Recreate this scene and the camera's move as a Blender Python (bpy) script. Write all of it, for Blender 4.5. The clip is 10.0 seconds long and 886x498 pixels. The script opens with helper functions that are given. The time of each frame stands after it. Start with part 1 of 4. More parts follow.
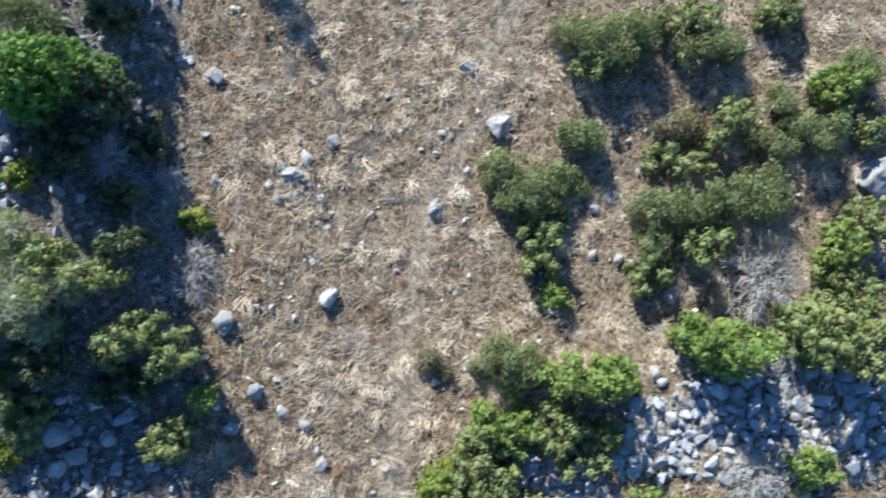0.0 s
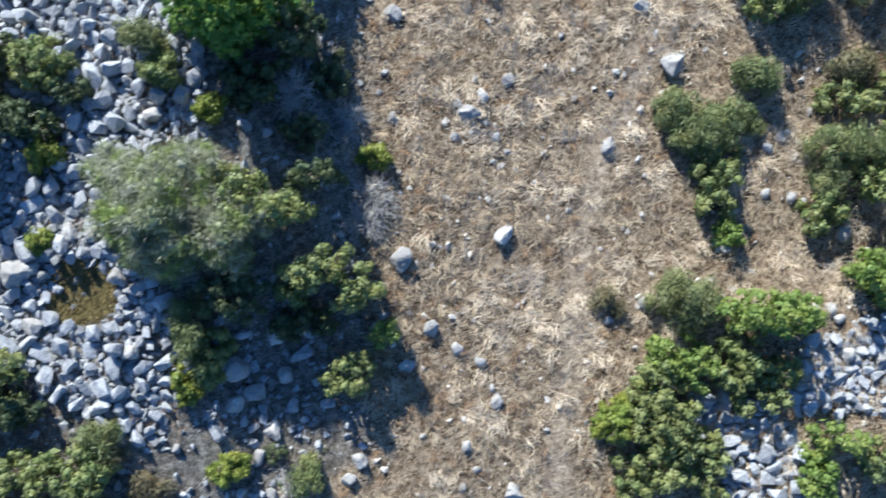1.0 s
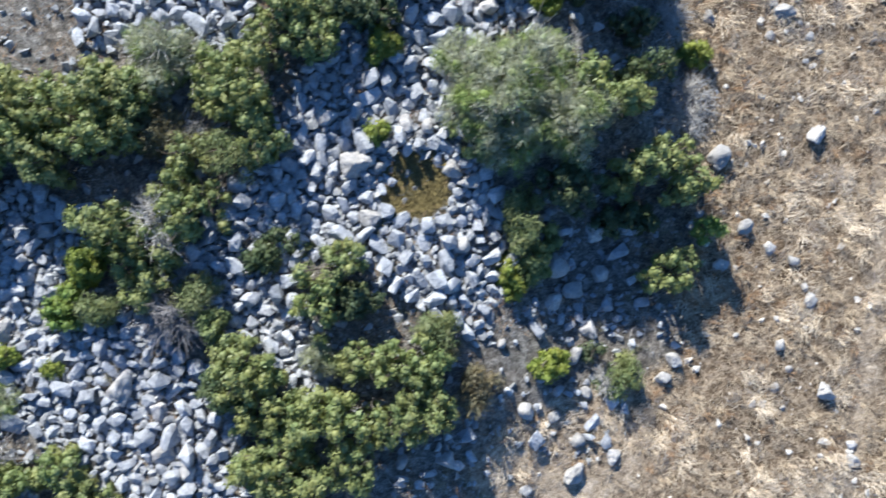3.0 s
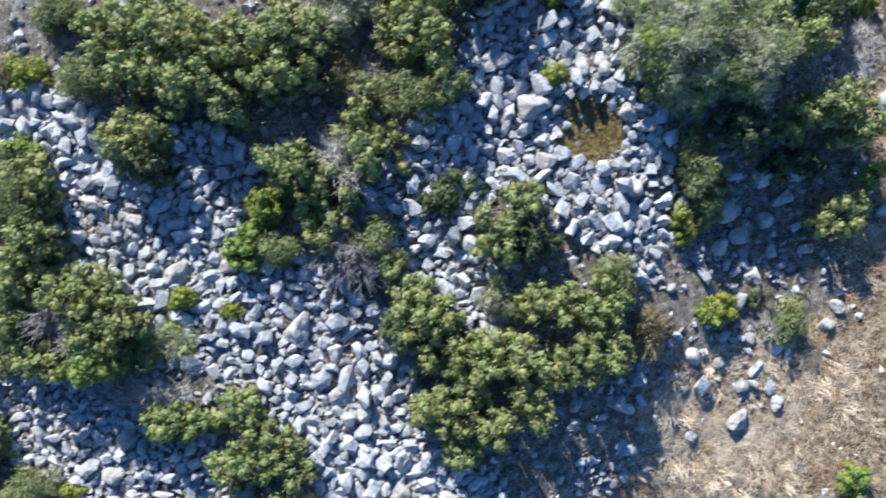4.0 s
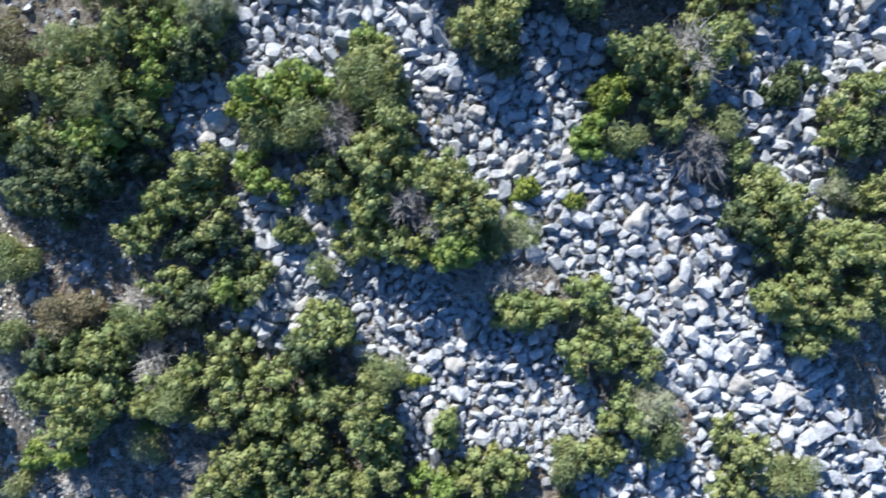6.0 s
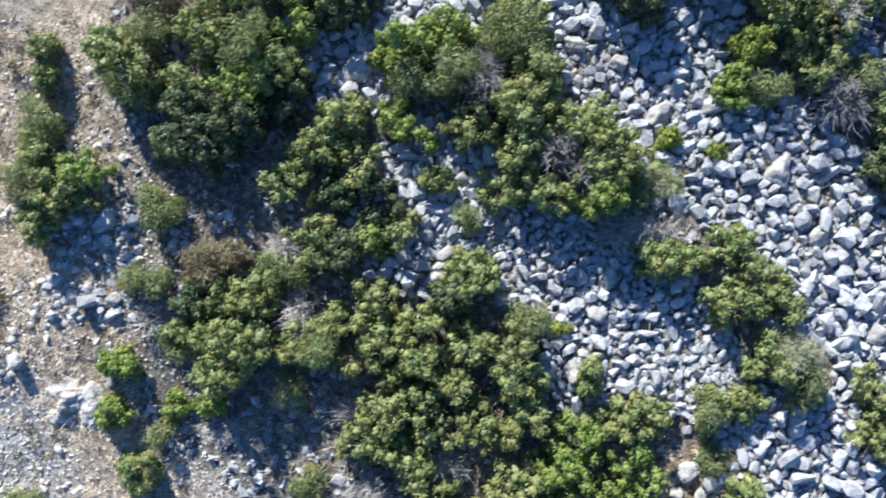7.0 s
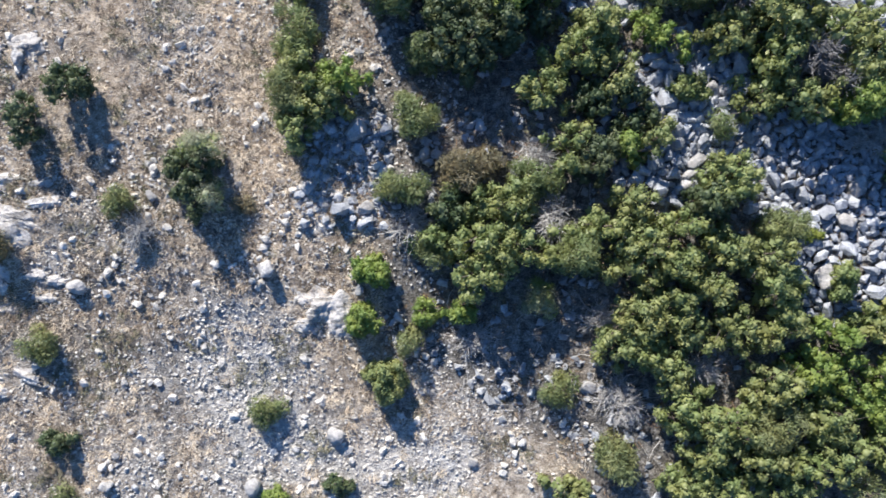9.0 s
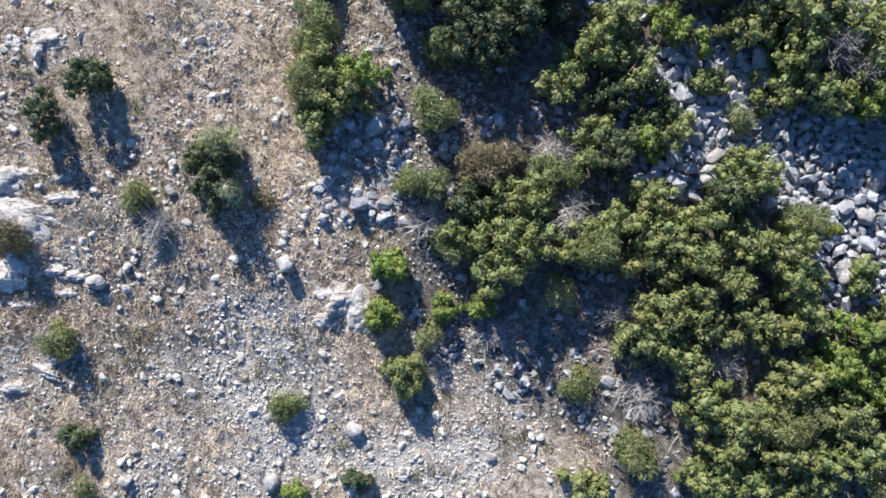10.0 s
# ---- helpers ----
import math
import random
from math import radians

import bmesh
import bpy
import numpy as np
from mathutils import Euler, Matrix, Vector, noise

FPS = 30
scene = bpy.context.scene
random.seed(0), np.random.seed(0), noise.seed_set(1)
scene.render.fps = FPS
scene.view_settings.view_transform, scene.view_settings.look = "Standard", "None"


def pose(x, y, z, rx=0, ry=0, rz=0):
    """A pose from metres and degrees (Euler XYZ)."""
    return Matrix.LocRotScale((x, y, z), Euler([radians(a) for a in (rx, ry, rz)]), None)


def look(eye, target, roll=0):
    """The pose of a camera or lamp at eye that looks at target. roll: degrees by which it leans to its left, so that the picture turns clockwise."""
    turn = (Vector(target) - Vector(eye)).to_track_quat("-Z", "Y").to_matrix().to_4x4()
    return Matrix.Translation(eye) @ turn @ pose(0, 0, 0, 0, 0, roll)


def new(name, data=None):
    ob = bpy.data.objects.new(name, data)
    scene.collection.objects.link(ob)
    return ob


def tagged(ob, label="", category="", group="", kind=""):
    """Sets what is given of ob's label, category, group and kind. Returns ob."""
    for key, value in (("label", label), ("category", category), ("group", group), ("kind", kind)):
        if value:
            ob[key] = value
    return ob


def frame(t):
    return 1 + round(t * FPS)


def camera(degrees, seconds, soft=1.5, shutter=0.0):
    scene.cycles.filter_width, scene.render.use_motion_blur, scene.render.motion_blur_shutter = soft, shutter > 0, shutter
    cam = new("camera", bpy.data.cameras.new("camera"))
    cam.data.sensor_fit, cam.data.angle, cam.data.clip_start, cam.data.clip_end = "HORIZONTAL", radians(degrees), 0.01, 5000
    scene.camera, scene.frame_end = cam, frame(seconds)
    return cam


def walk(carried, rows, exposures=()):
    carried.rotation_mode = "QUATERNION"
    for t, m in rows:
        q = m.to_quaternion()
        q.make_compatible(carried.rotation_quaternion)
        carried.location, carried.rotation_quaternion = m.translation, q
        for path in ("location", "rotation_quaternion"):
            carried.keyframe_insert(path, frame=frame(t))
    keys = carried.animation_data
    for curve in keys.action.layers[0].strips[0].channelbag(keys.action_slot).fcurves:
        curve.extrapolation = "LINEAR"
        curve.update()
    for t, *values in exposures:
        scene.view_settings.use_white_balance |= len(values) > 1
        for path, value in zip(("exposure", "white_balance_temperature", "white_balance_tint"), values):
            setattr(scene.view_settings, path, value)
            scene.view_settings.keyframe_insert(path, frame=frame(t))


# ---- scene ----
cam = camera(60.0, 10.0, soft=1.6, shutter=0.4)
# seconds, x, y, z of the drone, turn about the plumb line; it looks straight down
FLIGHT = [
    (0.0, 0.000, 0.000, 15.772, -0.24),
    (0.5, -1.797, -0.634, 15.812, -0.21),
    (1.0, -3.654, -1.285, 15.838, -0.17),
    (1.5, -5.277, -1.817, 15.841, -0.13),
    (2.0, -6.960, -2.338, 15.846, -0.15),
    (2.5, -8.539, -2.833, 15.857, -0.15),
    (4.0, -13.651, -4.495, 15.908, -0.03),
    (4.5, -15.294, -5.008, 15.935, -0.04),
    (5.0, -17.088, -5.566, 15.947, -0.02),
    (5.5, -18.698, -6.080, 15.952, 0.01),
    (6.0, -20.299, -6.622, 15.968, 0.07),
    (7.5, -24.418, -8.141, 16.076, 0.20),
    (8.0, -25.812, -8.683, 16.128, 0.23),
    (8.5, -27.039, -9.118, 16.161, 0.18),
    (9.0, -28.038, -9.458, 16.165, 0.17),
    (9.5, -28.349, -9.564, 16.169, 0.14),
    (10.0, -28.416, -9.565, 16.187, 0.14),
]
walk(cam, [(t, pose(x, y, z, 0, 0, turn)) for t, x, y, z, turn in FLIGHT], exposures=[(0.0, 0.9, 5480, 3), (1.2, 0.97, 5520, 4), (2.5, 1.03, 5650, 5.5), (5.0, 1.11, 5660, 5.5),
     (7.5, 1.11, 5720, 6.5), (8.75, 0.92, 5830, 9), (10.0, 0.83, 5870, 10.5)])

# ---- light: low sun from the north-north-west of the plan, clear sky ----
SUN_HIGH, SUN_FROM = radians(27.5), math.atan2(-0.4, 1.0)
world = bpy.data.worlds.new("sky")
scene.world = world
world.use_nodes = True
sky = world.node_tree.nodes.new("ShaderNodeTexSky")
sky.sky_type, sky.sun_disc, sky.sun_elevation, sky.sun_rotation = "NISHITA", False, SUN_HIGH, SUN_FROM
sky.air_density, sky.dust_density, sky.ozone_density = 1.0, 0.05, 8.0
world.node_tree.links.new(sky.outputs[0], world.node_tree.nodes["Background"].inputs[0])
world.node_tree.nodes["Background"].inputs[1].default_value = 0.085
sun = new("sun", bpy.data.lights.new("sun", "SUN"))
sun.data.energy, sun.data.angle, sun.data.color = 5.0, radians(0.6), (1.0, 0.9, 0.765)
toward = Vector((math.sin(SUN_FROM) * math.cos(SUN_HIGH), math.cos(SUN_FROM) * math.cos(SUN_HIGH), math.sin(SUN_HIGH)))
sun.matrix_world = look(toward * 60, (0, 0, 0))


# ---- materials ----
def nodes_of(name):
    m = bpy.data.materials.new(name)
    m.use_nodes = True
    n, l = m.node_tree.nodes, m.node_tree.links
    return m, n, l, n["Principled BSDF"]


def add_noise(n, l, scale, detail=4.0, rough=0.55, vector=None):
    tex = n.new("ShaderNodeTexNoise")
    tex.inputs["Scale"].default_value, tex.inputs["Detail"].default_value, tex.inputs["Roughness"].default_value = scale, detail, rough
    if vector is not None:
        l.new(vector, tex.inputs["Vector"])
    return tex.outputs[0]


def add_ramp(n, l, value, stops):
    ramp = n.new("ShaderNodeValToRGB")
    while len(ramp.color_ramp.elements) < len(stops):
        ramp.color_ramp.elements.new(0.5)
    for e, (at, colour) in zip(ramp.color_ramp.elements, stops):
        e.position, e.color = at, (*colour, 1)
    l.new(value, ramp.inputs[0])
    return ramp.outputs[0]


def add_mix(n, l, factor, a, b, blend="MIX"):
    mix = n.new("ShaderNodeMix")
    mix.data_type, mix.blend_type = "RGBA", blend
    for socket, value in ((mix.inputs[0], factor), (mix.inputs[6], a), (mix.inputs[7], b)):
        if isinstance(value, (int, float)):
            socket.default_value = value
        elif isinstance(value, tuple):
            socket.default_value = (*value, 1)
        else:
            l.new(value, socket)
    return mix.outputs[2]


def add_math(n, l, op, a, b, clamp=False):
    node = n.new("ShaderNodeMath")
    node.operation, node.use_clamp = op, clamp
    for socket, value in zip(node.inputs, (a, b)):
        if isinstance(value, (int, float)):
            socket.default_value = value
        else:
            l.new(value, socket)
    return node.outputs[0]


def add_bump(n, l, shader, height, strength, distance):
    b = n.new("ShaderNodeBump")
    b.inputs["Strength"].default_value, b.inputs["Distance"].default_value = strength, distance
    l.new(height, b.inputs["Height"])
    l.new(b.outputs[0], shader.inputs["Normal"])


def leaf_material(name, dark, mid, light, glow=0.36, cool=(0.88, 0.96, 1.0), warm=(1.0, 0.95, 0.82)):
    m, n, l, s = nodes_of(name)
    geo, info, coord = n.new("ShaderNodeNewGeometry"), n.new("ShaderNodeObjectInfo"), n.new("ShaderNodeTexCoord")
    clump = add_noise(n, l, 2.6, 3.0, 0.5, coord.outputs["Object"])
    pick = add_math(n, l, "ADD", add_math(n, l, "MULTIPLY", geo.outputs["Random Per Island"], 0.24),
                    add_math(n, l, "MULTIPLY", clump, 0.88))
    tint = add_ramp(n, l, pick, ((0.18, dark), (0.52, mid), (0.86, light)))
    shift = add_math(n, l, "MULTIPLY", info.outputs["Random"], 0.45)
    tint = add_mix(n, l, shift, tint, tuple(c * k for c, k in zip(mid, (1.25, 1.05, 1.3))))
    hue = add_ramp(n, l, add_noise(n, l, 2.2, 1.0, 0.5, coord.outputs["Object"]), ((0.36, cool), (0.5, (1, 1, 1)), (0.64, warm)))
    tint = add_mix(n, l, 1.0, tint, hue, "MULTIPLY")
    l.new(tint, s.inputs["Base Color"])
    s.inputs["Roughness"].default_value = 0.5
    s.inputs["Specular IOR Level"].default_value = 0.35
    through_leaf = n.new("ShaderNodeBsdfTranslucent")
    l.new(tint, through_leaf.inputs[0])
    both = n.new("ShaderNodeMixShader")
    both.inputs[0].default_value = glow
    l.new(s.outputs[0], both.inputs[1])
    l.new(through_leaf.outputs[0], both.inputs[2])
    l.new(both.outputs[0], n["Material Output"].inputs[0])
    return m


def stick_material(name, dark, light, rough=0.85):
    m, n, l, s = nodes_of(name)
    geo, coord = n.new("ShaderNodeNewGeometry"), n.new("ShaderNodeTexCoord")
    grainy = add_noise(n, l, 22.0, 3.0, 0.6, coord.outputs["Object"])
    pick = add_math(n, l, "ADD", add_math(n, l, "MULTIPLY", geo.outputs["Random Per Island"], 0.7), add_math(n, l, "MULTIPLY", grainy, 0.35))
    l.new(add_ramp(n, l, pick, ((0.1, dark), (0.95, light))), s.inputs["Base Color"])
    s.inputs["Roughness"].default_value = rough
    s.inputs["Specular IOR Level"].default_value = 0.2
    return m


def stone_material(name, dark, mid, light, per_object=True, spread=0.85, cracks=False):
    m, n, l, s = nodes_of(name)
    geo, info, coord = n.new("ShaderNodeNewGeometry"), n.new("ShaderNodeObjectInfo"), n.new("ShaderNodeTexCoord")
    place = geo.outputs["Position"]
    one = info.outputs["Random"] if per_object else geo.outputs["Random Per Island"]
    broad, fine = add_noise(n, l, 6.0, 6.0, 0.65, place), add_noise(n, l, 26.0, 5.0, 0.7, place)
    pick = add_math(n, l, "ADD", add_math(n, l, "MULTIPLY", broad, 0.6), add_math(n, l, "MULTIPLY", fine, 0.4))
    tint = add_ramp(n, l, pick, ((0.36, dark), (0.48, mid), (0.62, light)))
    tint = add_mix(n, l, add_math(n, l, "MULTIPLY", one, 0.6 if per_object else spread), tint, tuple(c * (0.6 if per_object else 0.5) for c in mid))
    stain = add_ramp(n, l, add_noise(n, l, 2.3, 6.0, 0.7, place), ((0.56, (0, 0, 0)), (0.7, (1, 1, 1))))
    tint = add_mix(n, l, add_math(n, l, "MULTIPLY", stain, 0.3), tint, (0.3, 0.25, 0.18))
    if cracks:
        long = n.new("ShaderNodeVectorMath")
        long.operation = "MULTIPLY"
        long.inputs[1].default_value = (2.2, 9.0, 9.0)
        l.new(place, long.inputs[0])
        seam = add_ramp(n, l, add_noise(n, l, 1.0, 4.0, 0.6, long.outputs[0]), ((0.36, (1, 1, 1)), (0.44, (0, 0, 0))))
        tint = add_mix(n, l, add_math(n, l, "MULTIPLY", seam, 0.5), tint, (0.2, 0.18, 0.155))
        pick = add_math(n, l, "SUBTRACT", pick, add_math(n, l, "MULTIPLY", seam, 0.5))
    l.new(tint, s.inputs["Base Color"])
    s.inputs["Roughness"].default_value = 0.85
    s.inputs["Specular IOR Level"].default_value = 0.25
    add_bump(n, l, s, pick, 1.0, 0.09)
    return m


def ground_material():
    m, n, l, s = nodes_of("hillside_soil")
    place = n.new("ShaderNodeNewGeometry").outputs["Position"]

    def zone(name):
        a = n.new("ShaderNodeAttribute")
        a.attribute_name = name
        return a.outputs["Fac"]
    broad, mid, fine = add_noise(n, l, 0.9, 5.0, 0.6, place), add_noise(n, l, 6.0, 6.0, 0.7, place), add_noise(n, l, 34.0, 4.0, 0.7, place)
    mixed = add_math(n, l, "ADD", add_math(n, l, "MULTIPLY", mid, 0.55), add_math(n, l, "MULTIPLY", fine, 0.45))
    earth = add_ramp(n, l, mixed, ((0.4, (0.065, 0.06, 0.053)), (0.5, (0.195, 0.18, 0.158)), (0.61, (0.45, 0.425, 0.385))))
    straw = add_ramp(n, l, mixed, ((0.4, (0.055, 0.037, 0.023)), (0.5, (0.23, 0.165, 0.105)), (0.61, (0.64, 0.51, 0.36))))
    dust = add_ramp(n, l, mixed, ((0.4, (0.18, 0.136, 0.094)), (0.5, (0.5, 0.4, 0.295)), (0.61, (0.8, 0.69, 0.55))))
    grit = add_ramp(n, l, mixed, ((0.4, (0.24, 0.228, 0.215)), (0.5, (0.6, 0.575, 0.54)), (0.61, (0.82, 0.79, 0.75))))
    tint = add_mix(n, l, add_ramp(n, l, broad, ((0.42, (0, 0, 0)), (0.62, (1, 1, 1)))), earth, add_mix(n, l, 0.3, earth, straw))
    tint = add_mix(n, l, zone("straw"), tint, straw)
    tint = add_mix(n, l, zone("dust"), tint, dust)
    tint = add_mix(n, l, zone("grit"), tint, grit)
    moss = add_ramp(n, l, mixed, ((0.3, (0.04, 0.035, 0.018)), (0.5, (0.13, 0.1, 0.045)), (0.7, (0.24, 0.2, 0.09))))
    tint = add_mix(n, l, zone("moss"), tint, moss)
    l.new(tint, s.inputs["Base Color"])
    s.inputs["Roughness"].default_value = 0.95
    s.inputs["Specular IOR Level"].default_value = 0.15
    add_bump(n, l, s, mixed, 1.0, 0.12)
    return m


LEAVES = {
    "green": leaf_material("mastic_leaf", (0.085, 0.12, 0.034), (0.245, 0.286, 0.097), (0.44, 0.467, 0.218)),
    "vivid": leaf_material("fresh_leaf", (0.065, 0.14, 0.022), (0.145, 0.26, 0.045), (0.25, 0.37, 0.1)),
    "bright": leaf_material("sunlit_leaf", (0.088, 0.138, 0.026), (0.215, 0.292, 0.065), (0.385, 0.45, 0.15)),
    "olive": leaf_material("olive_leaf", (0.1, 0.13, 0.045), (0.225, 0.26, 0.1), (0.375, 0.4, 0.195)),
    # for dark shrubs, and for shaded ones whose shade is put into the colour
    "dark": leaf_material("dark_shaded_leaf", (0.048, 0.074, 0.03), (0.108, 0.142, 0.062), (0.2, 0.23, 0.125)),
    "silver": leaf_material("silver_leaf", (0.13, 0.175, 0.065), (0.35, 0.385, 0.21), (0.62, 0.635, 0.48), cool=(1.0, 0.97, 1.15), warm=(0.72, 0.85, 0.4)),
    "lime": leaf_material("weed_leaf", (0.1, 0.15, 0.024), (0.24, 0.29, 0.05), (0.38, 0.41, 0.11)),
    "russet": leaf_material("withered_leaf", (0.12, 0.11, 0.055), (0.23, 0.21, 0.11), (0.36, 0.325, 0.2)),
}
BARK = stick_material("bark", (0.07, 0.055, 0.045), (0.2, 0.17, 0.14))
GREY_TWIG = stick_material("dead_twig", (0.26, 0.24, 0.22), (0.66, 0.63, 0.59))
DARK_TWIG = stick_material("dark_dead_twig", (0.16, 0.15, 0.148), (0.42, 0.395, 0.385))
STRAW = stick_material("dry_grass", (0.25, 0.176, 0.107), (0.83, 0.685, 0.485))
PALE_STRAW = stick_material("bleached_grass", (0.58, 0.44, 0.29), (0.95, 0.83, 0.65))
RUST = stick_material("rusty_weed", (0.17, 0.1, 0.055), (0.43, 0.285, 0.165))
WITHERED = stick_material("withered_weed", (0.13, 0.095, 0.065), (0.42, 0.335, 0.245))
SAGE = stick_material("grey_green_weed", (0.11, 0.105, 0.06), (0.29, 0.27, 0.17))
MOSS = stick_material("pit_grass", (0.1, 0.075, 0.03), (0.36, 0.29, 0.12))
LIMESTONE = stone_material("limestone", (0.27, 0.255, 0.24), (0.5, 0.478, 0.455), (0.74, 0.71, 0.68))
SCREE_STONE = stone_material("scree_limestone", (0.265, 0.275, 0.295), (0.487, 0.498, 0.525), (0.692, 0.703, 0.726))
BEDROCK = stone_material("bleached_bedrock", (0.36, 0.325, 0.285), (0.74, 0.685, 0.625), (0.9, 0.855, 0.8), cracks=True)
SCREE_CHIP = stone_material("shade_rubble", (0.29, 0.292, 0.298), (0.5, 0.504, 0.512), (0.685, 0.688, 0.692), False)
RUBBLE = stone_material("rubble", (0.42, 0.38, 0.335), (0.79, 0.735, 0.66), (0.94, 0.9, 0.835), False, 0.45)
SOIL = ground_material()


# ---- small builders ----
def mesh_of(name, verts, faces, material, flat=True):
    """A mesh from arrays: places (n, 3) and faces (m, 3) or (m, 4)."""
    verts, faces = np.asarray(verts, np.float32), np.asarray(faces, np.int32)
    me = bpy.data.meshes.new(name)
    count, sides = faces.shape
    me.vertices.add(len(verts))
    me.vertices.foreach_set("co", verts.ravel())
    me.loops.add(count * sides)
    me.loops.foreach_set("vertex_index", faces.ravel())
    me.polygons.add(count)
    me.polygons.foreach_set("loop_start", np.arange(0, count * sides, sides, dtype=np.int32))
    me.update(calc_edges=True)
    me.validate()
    me.polygons.foreach_set("use_smooth", np.full(count, not flat))
    me.materials.append(material)
    return me


def part(name, me, parent, at=(0, 0, 0), label=""):
    ob = new(name, me)
    ob.parent, ob.location = parent, at
    return tagged(ob, label)


class Pile:
    """Gathers many small pieces into one mesh."""

    def __init__(self):
        self.verts, self.faces, self.count = [], [], 0

    def add(self, verts, faces):
        self.verts.append(verts)
        self.faces.append(np.asarray(faces) + self.count)
        self.count += len(verts)

    def mesh(self, name, material, flat=True):
        return mesh_of(name, np.concatenate(self.verts), np.concatenate(self.faces), material, flat)


def turned(angle):
    c, s = math.cos(angle), math.sin(angle)
    return np.array(((c, -s, 0), (s, c, 0), (0, 0, 1)))


def any_turn(rng, tilt):
    return np.array((Euler((rng.uniform(-tilt, tilt), rng.uniform(-tilt, tilt), rng.uniform(0, 6.28))).to_matrix()))


def tube(points, widths, sides=4):
    """A tapered, bent stick."""
    points = np.asarray(points, float)
    ring = np.arange(sides) * 2 * math.pi / sides
    verts, faces = [], []
    along = np.gradient(points, axis=0)
    for p, d, w in zip(points, along, widths):
        d = d / (np.linalg.norm(d) + 1e-9)
        a = np.cross(d, (0.31, 0.11, 0.94) if abs(d[2]) < 0.9 else (1, 0, 0))
        a /= np.linalg.norm(a) + 1e-9
        b = np.cross(d, a)
        verts.append(p + w * (np.cos(ring)[:, None] * a + np.sin(ring)[:, None] * b))
    for k in range(len(points) - 1):
        for i in range(sides):
            j = (i + 1) % sides
            faces.append((k * sides + i, k * sides + j, (k + 1) * sides + j, (k + 1) * sides + i))
    return np.concatenate(verts), faces


# ---- relief of the hillside ----
def smooth(a, b, v):
    k = np.clip((v - a) / (b - a), 0, 1)
    return k * k * (3 - 2 * k)


def hashed(i, j, seed):
    v = np.sin(i * 127.1 + j * 311.7 + seed * 74.7) * 43758.5453
    return v - np.floor(v)


def grain(x, y, size, seed=0):
    """Smooth value noise from -1 to 1 with bumps of that size in metres."""
    u, v = np.asarray(x) / size, np.asarray(y) / size
    i, j = np.floor(u), np.floor(v)
    a, b = u - i, v - j
    a, b = a * a * (3 - 2 * a), b * b * (3 - 2 * b)
    low = hashed(i, j, seed) * (1 - a) + hashed(i + 1, j, seed) * a
    high = hashed(i, j + 1, seed) * (1 - a) + hashed(i + 1, j + 1, seed) * a
    return (low * (1 - b) + high * b) * 2 - 1


PIT = (-10.75, -2.1)


def swath_edge(y):
    """Where the dry grass begins, west to east, along y."""
    return -5.3 - 4.0 * smooth(-5.4, -7.3, y) - 2.0 * smooth(-8.5, -12.0, y)


def west_of(x, y):
    """How far a place lies in the bare stony west."""
    return smooth(-28.9, -30.2, x - 4.5 * smooth(-10.8, -14.3, y))


def relief(x, y):
    """The slope without its small bumps: the grass strip lies low, the scree is a broad ridge, the west falls away."""
    x, y = np.asarray(x, float), np.asarray(y, float)
    shift = 2.4 * smooth(-5.5, -11.0, y)
    north = -0.38 + 0.35 * smooth(-1.0, -4.8, x) + 0.84 * smooth(-4.6, -8.3, x)
    south = -0.34 + 0.14 * smooth(-1.0, -5.0, x) + 0.98 * smooth(-6.6 - shift, -11.2 - shift, x)
    k = smooth(-3.9, -1.4, y)
    z = north * k + south * (1 - k) + 0.38 * smooth(2.2, 4.4, x) * smooth(-1.2, -2.8, y)
    z = z + 0.14 * smooth(-14, -18, x) * smooth(-26, -20, x)
    z = z - 0.42 * smooth(-24, -30, x) * smooth(-8.5, -12.5, y) - 0.1 * smooth(-11.5, -14.5, y) * smooth(-23, -28, x)
    far = (x - PIT[0]) ** 2 + ((y - PIT[1]) * 1.1) ** 2
    return z - 0.2 * np.exp(-(far / 0.42) ** 2)


def ground_z(x, y):
    z = relief(x, y) + 0.06 * grain(x, y, 1.3, 1) + 0.03 * grain(x, y, 0.45, 2) + 0.012 * grain(x, y, 0.17, 3)
    return z


def dusty(x, y):
    """How far the bare footpath through the grass shows."""
    line = np.interp(y, (-9, -7.5, -5, -3, -0.9, 1, 1.9, 3.4, 4.4, 6), (-1.8, -1.6, -1.1, -0.85, -0.74, -0.28, 0.4, 0.77, 1.2, 1.7))
    return np.exp(-((x - line + 0.16 * grain(x, y, 0.6, 21)) / 0.3) ** 2)


def dry_rim(x, y):
    """Where dry grass grows thick at the western rim of the shrubs and in a clearing between them."""
    rim = np.exp(-((x + 31.3 + 0.35 * (y + 8)) / 1.0) ** 2) * smooth(-12.4, -10.8, y)
    clearing = np.exp(-(((x + 18.0) / 1.0) ** 2 + ((y + 12.5) / 1.0) ** 2) ** 1.5)
    return 0.8 * rim + clearing


def track(x, y):
    """A worn strip of bare tan soil in the stony west."""
    return np.exp(-((x + 34.7 + 0.12 * grain(x, y, 0.7, 19)) / 0.5) ** 2) * smooth(-8.6, -6.4, y)


